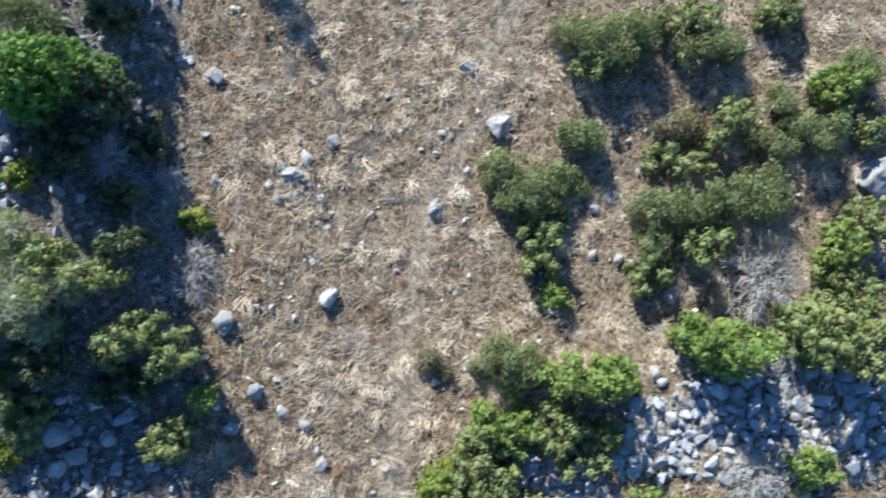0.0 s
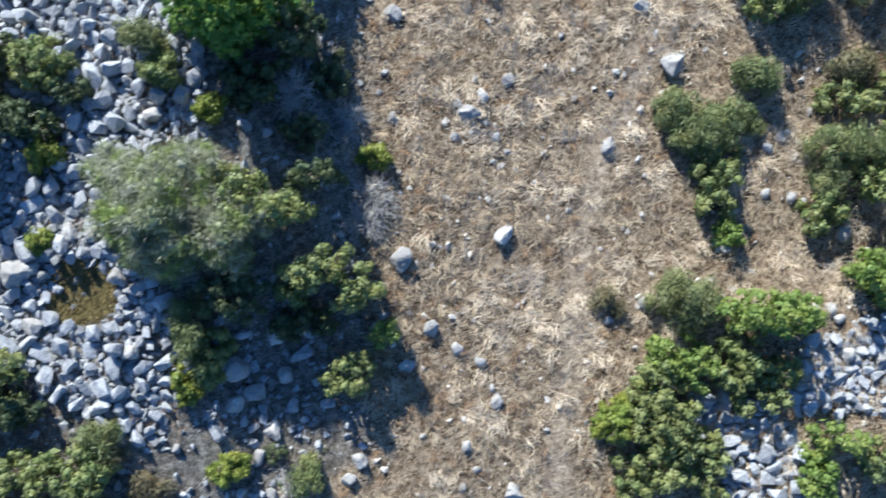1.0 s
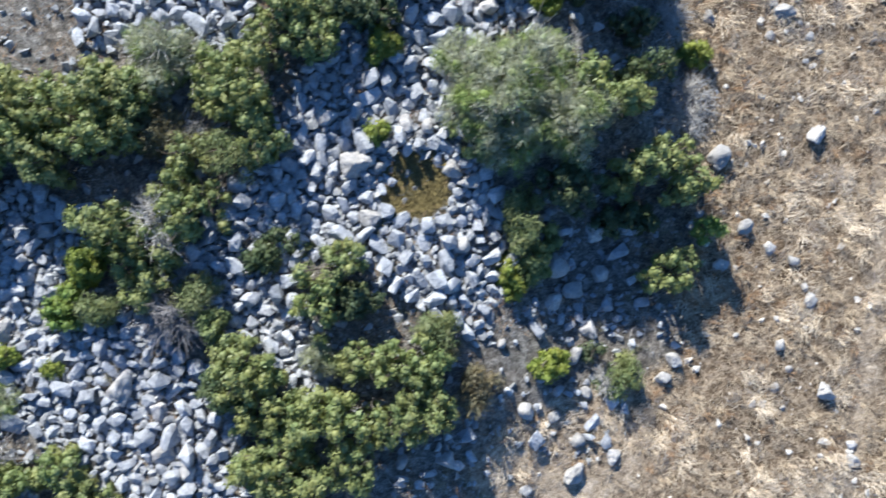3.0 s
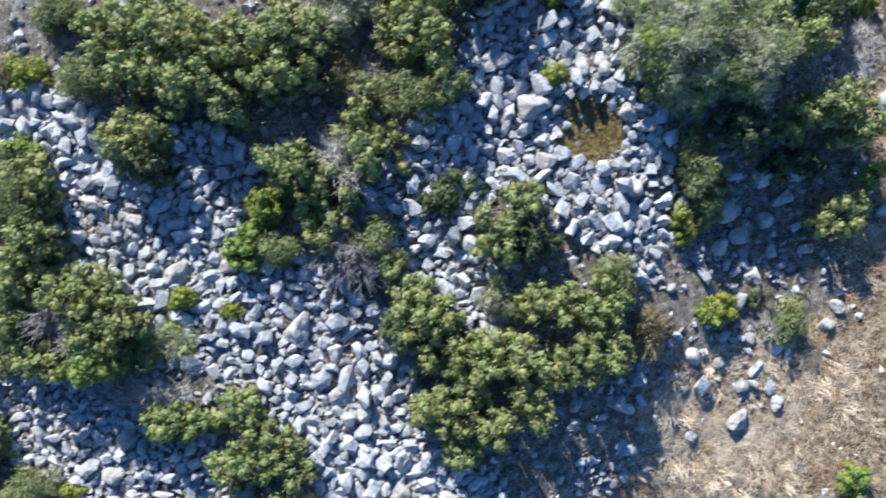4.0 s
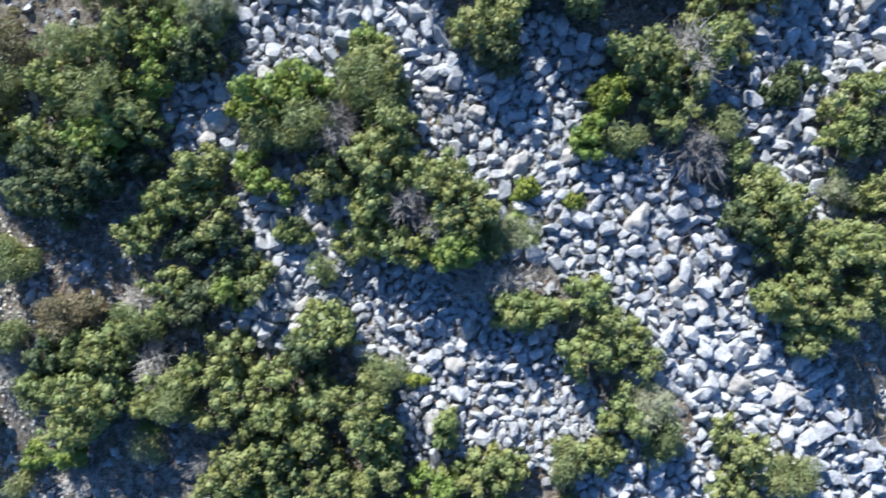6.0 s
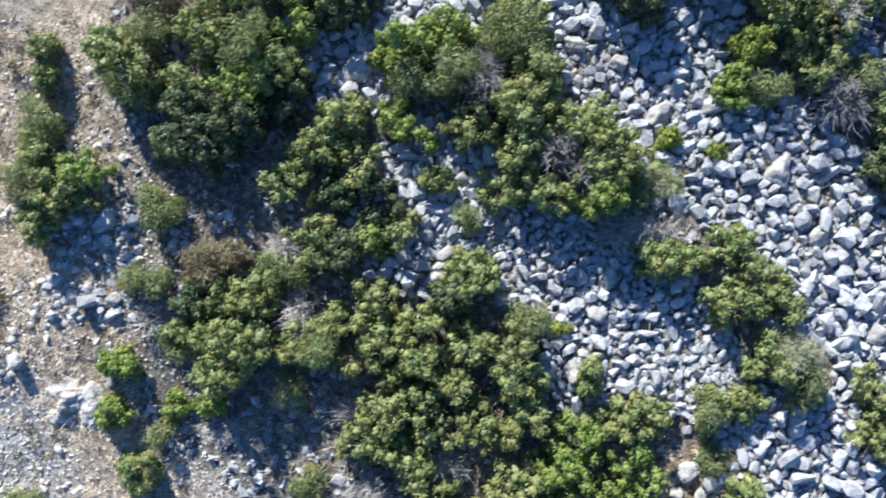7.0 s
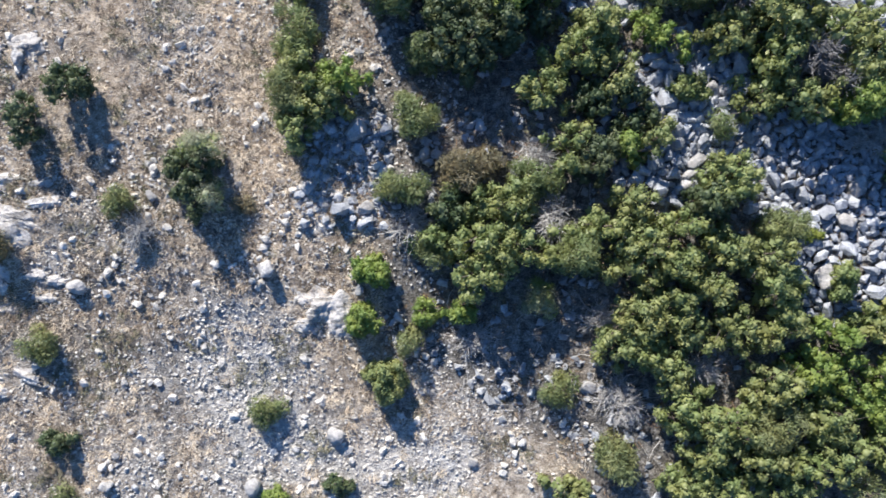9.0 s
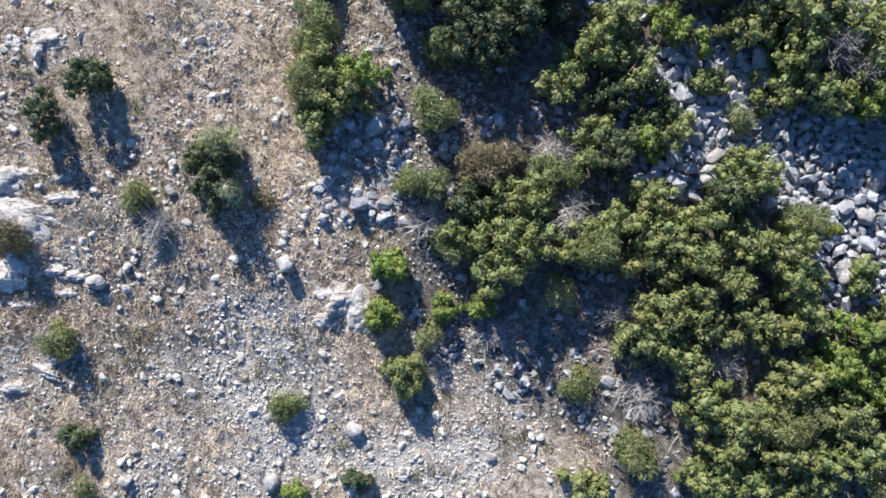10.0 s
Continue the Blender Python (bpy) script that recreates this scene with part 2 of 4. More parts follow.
def zones(x, y):
    ragged = 0.45 * grain(x, y, 0.8, 11) + 0.25 * grain(x, y, 0.3, 12)
    ragged = ragged + smooth(8.0, 11, np.abs(y - 0.337 * x)) * (4.0 * grain(x, y, 7.0, 22) + 2.4 * grain(x, y, 3.1, 23))
    edge = swath_edge(y)
    straw = smooth(-0.35, 0.35, x - edge + ragged)
    west = west_of(x + ragged, y)
    dust = dusty(x, y) * smooth(-0.1, 0.6, straw) * 0.85
    bare = np.exp(-(((x + 7.9) / 2.0) ** 2 + ((y + 7.9) / 1.9) ** 2) ** 1.5) * np.clip(0.75 + 0.5 * grain(x, y, 0.7, 16), 0.2, 1)
    dust = np.maximum(dust, bare * smooth(-0.2, 0.5, straw))
    patch = np.exp(-(((x + 32.3) / 1.5) ** 2 + ((y + 12.2) / 1.9) ** 2) ** 1.5) + np.exp(-(((x + 29.6) / 2.6) ** 2 + ((y + 14.1) / 0.9) ** 2))
    grit = np.clip(west * (0.05 + 0.8 * patch + 0.4 * grain(x, y, 0.9, 14)), 0, 0.85)
    dust = np.maximum(dust, west * np.clip(0.55 + 0.5 * grain(x, y, 1.4, 15) + 0.3 * grain(x, y, 0.45, 17), 0.08, 0.95))
    dust, grit = np.maximum(dust, 0.95 * track(x, y)), grit * (1 - track(x, y))
    straw = np.maximum(straw, np.clip(dry_rim(x, y) + 0.35 * grain(x, y, 0.5, 18) * (dry_rim(x, y) > 0.1), 0, 1))
    moss = np.exp(-((((x - PIT[0]) ** 2 + (y - PIT[1]) ** 2) / 0.6) ** 2))
    return straw, dust, grit, moss


def hillside():
    step = 0.18
    xs = np.concatenate((-44 - np.geomspace(700, 1, 12), np.arange(-43.5, 13.5, step), 14 + np.geomspace(1, 700, 12)))
    ys = np.concatenate((-23 - np.geomspace(700, 1, 12), np.arange(-22.5, 12.5, step), 13 + np.geomspace(1, 700, 12)))
    gx, gy = np.meshgrid(xs, ys)
    verts = np.stack((gx, gy, ground_z(gx, gy)), -1).reshape(-1, 3)
    i = np.arange(len(ys) * len(xs)).reshape(len(ys), len(xs))
    faces = np.stack((i[:-1, :-1], i[:-1, 1:], i[1:, 1:], i[1:, :-1]), -1).reshape(-1, 4)
    me = mesh_of("ground", verts, faces, SOIL, flat=False)
    for name, values in zip(("straw", "dust", "grit", "moss"), zones(gx.ravel(), gy.ravel())):
        me.attributes.new(name, "FLOAT", "POINT").data.foreach_set("value", values.astype(np.float32))
    return tagged(new("ground", me), "dry stony hillside soil with straw, grit and a worn footpath", "ground", kind="structure")


hillside()


# ---- shrubs ----
def leaf_puff(rng, count, radius, length, width, upright=0.25, core=0.0):
    """A round tuft of leaves that face outward like tiles on a dome, with a dense heart: places and four-cornered faces."""
    d = rng.normal(size=(count, 3))
    d[:, 2] = np.abs(d[:, 2]) * 1.0 - 0.2
    d /= np.linalg.norm(d, axis=1)[:, None]
    size = rng.uniform(0.7, 1.3, (count, 1))
    middle = d * radius * (1 - 0.55 * rng.random((count, 1)) ** 2.2) * (1, 1, 0.95)
    face = d + rng.normal(size=(count, 3)) * 0.26 + np.array((0, 0, 0.15))
    out = np.cross(face, rng.normal(size=(count, 3)))
    out /= np.linalg.norm(out, axis=1)[:, None] + 1e-9
    out = out + d * upright + np.array((0, 0, upright * 0.6))
    out /= np.linalg.norm(out, axis=1)[:, None]
    side = np.cross(face, out)
    side /= np.linalg.norm(side, axis=1)[:, None] + 1e-9
    reach, wide = out * length * size * 0.5, side * width * size * 0.5
    verts = np.stack((middle - reach, middle + wide, middle + reach, middle - wide), 1).reshape(-1, 3)
    faces = np.arange(count * 4).reshape(-1, 4)
    if core:
        ring = np.arange(6) * math.pi / 3 + rng.uniform(0, 1)
        rows = [np.stack((np.cos(ring) * w, np.sin(ring) * w, np.full(6, z)), 1) for w, z in ((0.78, -0.3), (0.85, 0.25), (0.5, 0.72))]
        dome = np.concatenate(rows) * radius * core * rng.uniform(0.82, 1.15, (18, 1))
        sides = [(k * 6 + i, k * 6 + (i + 1) % 6, k * 6 + 6 + (i + 1) % 6, k * 6 + 6 + i) for k in (0, 1) for i in range(6)]
        sides += [(12, 13, 14, 15), (12, 15, 16, 17)]
        faces = np.concatenate((faces, np.array(sides) + len(verts)))
        verts = np.concatenate((verts, dome))
    return verts, faces


_rng = np.random.default_rng(5)
PUFFS = {"broad": [leaf_puff(_rng, 42, 0.13, 0.068, 0.032, 0.4, 0.72) for _ in range(12)],
         "fine": [leaf_puff(_rng, 100, 0.19, 0.11, 0.018, 0.45) for _ in range(7)],
         "wisp": [leaf_puff(_rng, 140, 0.2, 0.11, 0.011, 0.7, 0.45) for _ in range(8)],
         # oversized leaves, added only to block light inside a crown
         "inner": [leaf_puff(_rng, 12, 0.18, 0.21, 0.125, 0.3) for _ in range(6)],
         "small": [leaf_puff(_rng, 60, 0.12, 0.055, 0.03, 0.4, 0.75) for _ in range(6)]}
SHAPES = {"green": ("broad", 0.235), "vivid": ("broad", 0.215), "bright": ("broad", 0.22), "olive": ("fine", 0.21), "dark": ("broad", 0.22),
          "silver": ("wisp", 0.2), "lime": ("small", 0.14), "russet": ("fine", 0.22)}
LOOKS = {"green": "dense olive-green evergreen shrub with rounded leaf clumps", "vivid": "fresh bright green leafy shrub",
         "bright": "light green leafy shrub with rounded clumps",
         "olive": "yellowish olive-green feathery shrub", "dark": "dark green, shade-deepened evergreen shrub with clumped leaves",
         "silver": "silvery grey-green fine-leaved bush", "lime": "small yellow-green weed bush",
         "russet": "half-withered brownish olive shrub"}


def beside(x, y):
    if x > float(swath_edge(y)) - 0.3:
        return "in dry straw grass"
    if x < -28.6:
        return "on stony bare soil"
    return "among pale scree stones"


def shrub(kind, x, y, rx, ry, h):
    """A many-stemmed shrub: stems from one root and a crown of leaf tufts over an uneven dome."""
    rng = np.random.default_rng(int(abs(x * 977 + y * 131) * 10) + 3)
    shape, gap = SHAPES["lime"] if kind in ("green", "bright") and h < 0.65 and rx < 0.45 else SHAPES[kind]
    root = new("shrub" if h > 0.45 else "weed_bush")
    root.location = (x, y, float(ground_z(x, y)) - 0.03)
    tagged(root, LOOKS[kind] + " " + beside(x, y), "shrub", "hillside shrubs")
    trim = {"broad": 0.045, "fine": 0.1, "wisp": 0.1, "small": 0.05}[shape]
    rx, ry = max(rx - trim, rx * 0.65), max(ry - trim, ry * 0.65)
    if min(rx, ry) < 0.4:
        gap *= 0.76
    lobes = rng.uniform(0, 6.28, 4)
    u, v = np.meshgrid(np.arange(-rx * 1.3, rx * 1.3, gap), np.arange(-ry * 1.3, ry * 1.3, gap * 0.87))
    u = u + (np.arange(u.shape[0]) % 2)[:, None] * gap / 2
    u, v = u.ravel() + rng.normal(size=u.size) * gap * 0.24, v.ravel() + rng.normal(size=v.size) * gap * 0.24
    ang = np.arctan2(v / ry, u / rx)
    edge = 1 + 0.13 * np.sin(2 * ang + lobes[0]) + 0.11 * np.sin(3 * ang + lobes[1]) + 0.08 * np.sin(5 * ang + lobes[2])
    q = np.hypot(u / rx, v / ry) / edge
    bumps = grain(u + x, v + y, 0.5, 31)
    keep = (q < 1.0) & (rng.random(u.size) > 0.06 + 0.22 * (bumps < -0.45)) & ~((q > 0.8) & (rng.random(u.size) < 0.35))
    u, v, q, bumps = u[keep], v[keep], q[keep], bumps[keep]
    top = h * (1 - 0.52 * q ** 2.6) + 0.16 * min(h, 1.0) * bumps + rng.normal(size=u.size) * 0.1 - 0.08
    top = np.maximum(top, 0.1)
    crown, puffs = Pile(), PUFFS[shape]

    def put(px, py, pz, lean, size, kinds=puffs):
        a, f = kinds[rng.integers(len(kinds))]
        tilt = np.array(Euler((-lean[1], lean[0], rng.uniform(0, 6.28))).to_matrix())
        crown.add(a @ tilt.T * size + (px, py, pz), f)
    shade = min(1.0, min(rx, ry) / 0.5)
    for px, py, pz, k in zip(u, v, top, q):
        lean = (px / rx * 0.7, py / ry * 0.7)
        put(px, py, pz, lean, rng.uniform(0.75, 1.3))
        if k > 0.62:
            for part_way in (0.62, 0.3):
                if rng.random() < 0.75:
                    put(px * 1.02 + rng.normal() * 0.04, py * 1.02 + rng.normal() * 0.04, pz * part_way * rng.uniform(0.8, 1.15), (px / rx, py / ry), rng.uniform(0.75, 1.1))
        elif rng.random() < 0.35:
            put(px + rng.normal() * 0.06, py + rng.normal() * 0.06, pz * rng.uniform(0.5, 0.75), lean, rng.uniform(0.7, 1.0))
        # hidden light blockers that keep the ground under the crown dark
        for low in np.arange(0.3, pz - 0.2, 0.36) if h > 0.7 else (pz * 0.36, pz * 0.66):
            put(px * 0.9, py * 0.9, low, (0, 0), shade * rng.uniform(0.7, 1.0), PUFFS["inner"])
    if not crown.count:
        put(0, 0, h * 0.8, (0, 0), 1.0)
    part("crown", crown.mesh("crown", LEAVES[kind], False), root)
    trunk = Pile()
    for k in range(max(4, int(5 + 5 * min(rx, 1.2)))):
        j = rng.integers(len(u)) if len(u) else 0
        end = np.array((u[j], v[j], top[j])) * 0.93 if len(u) else np.array((0, 0, h))
        middle = end * (0.45, 0.45, 0.6) + rng.normal(size=3) * 0.06
        w = 0.016 + 0.016 * h
        trunk.add(*tube((np.zeros(3), middle, end), (w, w * 0.65, w * 0.25), 5))
        for _ in range(2):
            side = end + rng.normal(size=3) * (0.16, 0.16, 0.05)
            trunk.add(*tube((middle * 0.9 + end * 0.1, (middle + side) / 2 + rng.normal(size=3) * 0.03, side), (w * 0.4, w * 0.3, w * 0.12), 3))
    part("trunk", trunk.mesh("trunk", BARK, False), root)
    if kind == "silver" and rx > 0.8:
        for _ in range(26):
            j = rng.integers(len(u))
            spray, foot = Pile(), np.array((u[j] * 0.8, v[j] * 0.8, top[j] * 0.75))
            for _ in range(12):
                tip = np.array((u[j], v[j], top[j] + 0.12)) + rng.normal(size=3) * (0.24, 0.24, 0.06)
                spray.add(*tube((foot, (foot + tip) / 2 + rng.normal(size=3) * 0.04, tip), (0.007, 0.0055, 0.003), 3))
            part("bare_branch", spray.mesh("bare_branch", GREY_TWIG, False), root, label="bleached leafless twigs")
    return root


def dead_shrub(x, y, rx, ry, h, dark=False):
    """A leafless bush: a spray of forked bare twigs."""
    rng = np.random.default_rng(int(abs(x * 313 + y * 71) * 10) + 9)
    root = new("dead_shrub")
    root.location = (x, y, float(ground_z(x, y)) - 0.02)
    tagged(root, ("leafless dark grey twiggy shrub " if dark else "leafless bleached grey twiggy shrub ") + beside(x, y), "dead shrub", "hillside shrubs")
    for k in range(int((34 if dark else 22) + (60 if dark else 36) * rx)):
        branch = Pile()
        a = rng.uniform(0, 6.28)
        reach = math.sqrt(rng.random())
        end = np.array((math.cos(a) * rx * reach, math.sin(a) * ry * reach, h * (1 - 0.5 * reach ** 2) * rng.uniform(0.6, 1.0)))
        bend = end * (0.4, 0.4, 0.65) + rng.normal(size=3) * 0.07
        foot = np.array((math.cos(a) * rx, math.sin(a) * ry, 0)) * rng.uniform(-0.1, 0.45)
        branch.add(*tube((foot, bend, end), (0.011, 0.008, 0.004), 4))
        for _ in range(14):
            start = bend + (end - bend) * rng.uniform(0.0, 1)
            tip = start + (end - bend) * rng.uniform(0.1, 0.6) + rng.normal(size=3) * (0.13, 0.13, 0.07)
            branch.add(*tube((start, (start + tip) / 2 + rng.normal(size=3) * 0.025, tip), (0.0065, 0.005, 0.0025), 3))
        part("branch", branch.mesh("branch", DARK_TWIG if dark else GREY_TWIG, False), root)
    return root


shrub("vivid", -7.54, 3.25, 1.29, 0.88, 1.90)
shrub("dark", -6.56, 2.97, 0.67, 0.64, 1.40)
shrub("lime", -8.18, 1.46, 0.36, 0.30, 0.40)
# next two shrubs are unseen, added north of the view to cast shade
shrub("dark", -6.75, 5.79, 0.70, 0.63, 1.30)
shrub("dark", -3.48, 5.83, 0.52, 0.46, 0.85)
shrub("olive", -7.85, 4.54, 0.75, 0.43, 0.90)
shrub("dark", -6.54, 4.62, 0.55, 0.39, 0.60)
shrub("lime", -5.03, 0.61, 0.34, 0.32, 0.35)
dead_shrub(-5.32, -0.77, 0.57, 0.46, 0.25)
shrub("olive", 3.35, 4.20, 1.00, 0.65, 0.80)
shrub("olive", 4.05, 4.59, 0.57, 0.52, 0.90)
shrub("green", 3.20, 3.70, 0.69, 0.52, 0.80)
shrub("green", 5.15, 4.70, 0.69, 0.52, 0.90)
shrub("olive", 5.51, 4.14, 0.69, 0.46, 0.80)
shrub("green", 6.98, 4.85, 0.52, 0.41, 0.70)
shrub("olive", 2.95, 2.30, 0.50, 0.45, 0.60)
shrub("green", 4.83, 1.79, 0.70, 0.46, 0.70)
shrub("green", 5.94, 2.57, 0.63, 0.57, 0.90)
shrub("olive", 6.89, 2.87, 0.58, 0.52, 0.80)
shrub("bright", 8.13, 3.31, 0.69, 0.52, 0.90)
shrub("olive", 7.41, 2.21, 0.92, 0.57, 1.00)
shrub("olive", 8.72, 3.68, 0.46, 0.46, 0.70)
shrub("green", 8.86, 2.48, 0.47, 0.47, 0.60)
shrub("olive", 4.80, 0.86, 0.92, 0.52, 0.80)
shrub("olive", 6.26, 1.07, 1.03, 0.63, 1.00)
shrub("green", 5.36, 0.10, 0.63, 0.52, 0.90)
shrub("green", 4.24, -0.59, 0.52, 0.52, 0.70)
shrub("olive", 4.37, 0.11, 0.47, 0.47, 0.60)
dead_shrub(6.62, -0.59, 0.86, 1.03, 0.90)
shrub("bright", 8.05, -0.02, 0.68, 0.57, 1.10)
shrub("green", 8.25, -0.93, 0.80, 0.80, 1.20)
shrub("green", 7.40, -1.66, 0.71, 0.82, 2.00)
shrub("green", 8.18, -1.88, 0.65, 0.76, 2.00)
shrub("green", 8.66, 0.55, 0.57, 0.52, 1.00)
shrub("bright", 5.61, -1.92, 1.07, 0.57, 2.00)
dead_shrub(6.99, -2.31, 0.34, 0.57, 0.50)
shrub("olive", 1.24, 1.64, 0.64, 0.41, 0.50)
shrub("olive", 2.34, 1.40, 0.64, 0.52, 0.60)
shrub("olive", 1.70, 1.05, 0.70, 0.47, 0.60)
shrub("green", 2.04, 0.35, 0.58, 0.58, 0.70)
shrub("green", 2.04, -0.34, 0.52, 0.41, 0.70)
shrub("bright", 2.34, -0.99, 0.33, 0.33, 0.50)
shrub("bright", 7.35, -4.40, 0.56, 0.51, 0.80)
dead_shrub(6.30, -4.70, 0.65, 0.65, 0.70)
shrub("russet", 5.01, 2.57, 0.59, 0.47, 0.35)
shrub("russet", -0.17, -2.34, 0.41, 0.35, 0.30)
shrub("olive", 1.39, -2.48, 0.69, 0.49, 0.80)
shrub("bright", 1.24, -3.61, 0.74, 0.63, 1.00)
shrub("green", 0.78, -4.53, 0.74, 0.63, 1.00)
shrub("green", 2.60, -4.18, 0.57, 0.55, 1.00)
shrub("olive", -9.35, 2.82, 0.48, 0.38, 0.70)
shrub("green", -9.05, 2.19, 0.43, 0.35, 0.60)
shrub("green", -11.36, 2.14, 0.64, 0.45, 1.00)
shrub("dark", -12.29, 2.44, 0.48, 0.63, 1.10)
shrub("olive", 1.32, -2.19, 0.87, 0.52, 0.90)
shrub("bright", 2.95, -2.62, 0.95, 0.62, 1.60)
shrub("green", 2.62, -3.67, 1.03, 0.63, 1.05)
shrub("green", 0.70, -3.91, 0.69, 0.52, 1.00)
shrub("lime", -0.12, -4.85, 0.52, 0.46, 0.80)
shrub("green", 0.38, -4.84, 0.69, 0.58, 0.90)
shrub("green", 1.14, -5.04, 0.69, 0.69, 1.10)
shrub("green", 0.70, -5.74, 0.92, 0.57, 1.00)
shrub("green", 1.76, -5.76, 0.58, 0.69, 0.90)
shrub("green", 3.10, -4.26, 0.57, 0.46, 0.80)
shrub("bright", 3.94, -5.94, 0.45, 0.68, 0.70)
shrub("green", 0.22, -6.35, 0.52, 0.52, 0.80)
shrub("green", -11.37, 2.35, 0.53, 0.48, 1.00)
shrub("dark", -12.97, 0.66, 0.58, 0.48, 1.00)
shrub("green", -13.21, 2.11, 0.58, 0.58, 1.20)
shrub("green", -0.32, -7.51, 0.52, 0.52, 0.60)
shrub("silver", -8.99, -0.35, 1.58, 1.21, 1.30)
shrub("silver", -7.89, -0.82, 0.90, 0.93, 1.20)
shrub("green", -9.44, -1.16, 0.75, 0.48, 0.80)
shrub("green", -7.62, -0.27, 0.59, 0.75, 1.10)
shrub("dark", -6.18, 0.17, 0.52, 0.44, 1.25)
shrub("green", -6.65, -0.50, 0.43, 0.43, 1.50)
shrub("green", -6.08, -1.63, 0.76, 0.54, 1.40)
shrub("green", -5.31, -2.05, 0.55, 0.61, 1.30)
shrub("bright", -4.83, -3.00, 0.34, 0.32, 0.90)
shrub("green", -5.57, -3.85, 0.63, 0.51, 1.00)
shrub("green", -6.73, -2.15, 0.34, 0.28, 0.50)
shrub("olive", -8.62, -2.71, 0.50, 0.70, 0.75)
shrub("green", -8.42, -3.65, 0.40, 0.50, 0.50)
shrub("dark", -7.71, -2.17, 0.66, 0.55, 0.80)
shrub("dark", -6.54, -2.83, 0.68, 0.57, 0.60)
shrub("olive", -6.51, -6.02, 0.52, 0.52, 0.50)
shrub("dark", -7.13, -5.49, 0.29, 0.29, 0.35)
shrub("lime", -8.01, -5.72, 0.44, 0.32, 0.30)
shrub("russet", -10.13, -5.29, 0.38, 0.33, 0.30)
shrub("russet", -9.47, -6.12, 0.44, 0.49, 0.30)
dead_shrub(-6.85, -6.09, 0.16, 0.35, 0.40)
dead_shrub(-5.12, -0.41, 0.52, 0.58, 0.30)
shrub("green", -13.14, 1.18, 0.84, 0.63, 1.30)
shrub("green", -12.74, 0.56, 0.63, 0.53, 1.20)
shrub("dark", -12.19, 1.39, 0.74, 0.53, 1.00)
shrub("dark", -10.84, 1.73, 0.43, 0.38, 0.60)
shrub("lime", -11.35, 0.61, 0.33, 0.44, 0.45)
shrub("lime", -11.53, -1.12, 0.33, 0.27, 0.30)
shrub("dark", -13.30, -3.25, 0.46, 0.31, 0.30)
shrub("silver", -15.58, 0.43, 0.97, 0.54, 0.60)
shrub("green", -12.25, -3.74, 0.80, 0.53, 1.00)
shrub("green", -12.62, -4.38, 0.59, 0.48, 0.90)
shrub("dark", -11.90, -4.38, 0.49, 0.44, 0.60)
shrub("green", -10.89, -5.46, 0.86, 0.65, 0.80)
shrub("green", -10.55, -6.22, 0.65, 0.76, 0.70)
shrub("green", -11.75, -5.46, 0.54, 0.43, 0.80)
shrub("silver", -12.60, -5.47, 0.44, 0.33, 0.50)
shrub("green", -11.10, -6.65, 0.76, 0.59, 0.75)
shrub("green", -12.42, -6.62, 0.96, 0.64, 1.10)
shrub("green", -13.70, -6.41, 0.75, 0.64, 1.00)
shrub("green", -14.01, -5.75, 0.63, 0.58, 1.30)
shrub("green", -14.23, -5.34, 0.48, 0.43, 0.90)
shrub("dark", -14.56, -5.94, 0.41, 0.54, 0.80)
shrub("green", -13.48, -7.25, 0.85, 0.64, 1.10)
shrub("green", -12.95, -7.79, 0.85, 0.59, 1.10)
shrub("green", -11.88, -7.48, 0.64, 0.53, 1.00)
shrub("green", -13.91, -7.61, 0.43, 0.43, 0.80)
shrub("green", -13.27, -8.26, 0.59, 0.43, 0.80)
shrub("olive", -10.31, -4.92, 0.38, 0.44, 0.50)
shrub("green", -8.41, -3.36, 0.51, 0.62, 0.60)
shrub("lime", -8.89, -3.93, 0.34, 0.45, 0.35)
shrub("olive", -14.99, -4.27, 0.43, 0.49, 0.70)
shrub("green", -14.67, -4.81, 0.33, 0.38, 0.60)
dead_shrub(-15.35, -4.55, 0.60, 0.75, 0.80, True)
shrub("green", -16.52, -2.91, 0.63, 0.58, 1.30)
shrub("green", -15.72, -3.31, 0.53, 0.75, 1.00)
dead_shrub(-15.58, -2.92, 0.50, 0.70, 1.25)
shrub("lime", -17.04, -3.62, 0.43, 0.43, 0.60)
shrub("bright", -17.47, -4.48, 0.48, 0.43, 0.60)
shrub("olive", -16.82, -4.48, 0.49, 0.38, 0.60)
shrub("green", -16.05, -4.06, 0.53, 0.53, 0.90)
shrub("green", -16.27, -3.65, 0.45, 0.45, 0.80)
shrub("green", -15.18, -2.68, 0.53, 0.53, 1.15)
shrub("green", -15.42, -2.11, 0.54, 0.38, 0.70)
shrub("green", -14.11, -0.46, 0.90, 0.64, 1.20)
shrub("green", -13.80, -1.08, 0.64, 0.64, 1.10)
shrub("olive", -14.33, -1.60, 0.64, 0.64, 1.00)
shrub("green", -14.66, -2.44, 0.48, 0.48, 0.80)
shrub("silver", -15.64, -0.10, 0.49, 0.49, 0.60)
shrub("dark", -13.69, -3.50, 0.44, 0.44, 0.40)
shrub("green", -20.06, -0.45, 0.64, 0.53, 0.90)
shrub("green", -19.29, -0.15, 0.63, 0.53, 1.00)
shrub("green", -18.49, -0.51, 0.84, 0.63, 1.30)
shrub("green", -19.25, -1.13, 0.73, 0.63, 1.20)
shrub("green", -18.39, -1.35, 0.73, 0.63, 1.30)
shrub("green", -17.45, -0.72, 0.73, 0.63, 1.30)
shrub("green", -17.69, -1.64, 0.63, 0.53, 1.30)
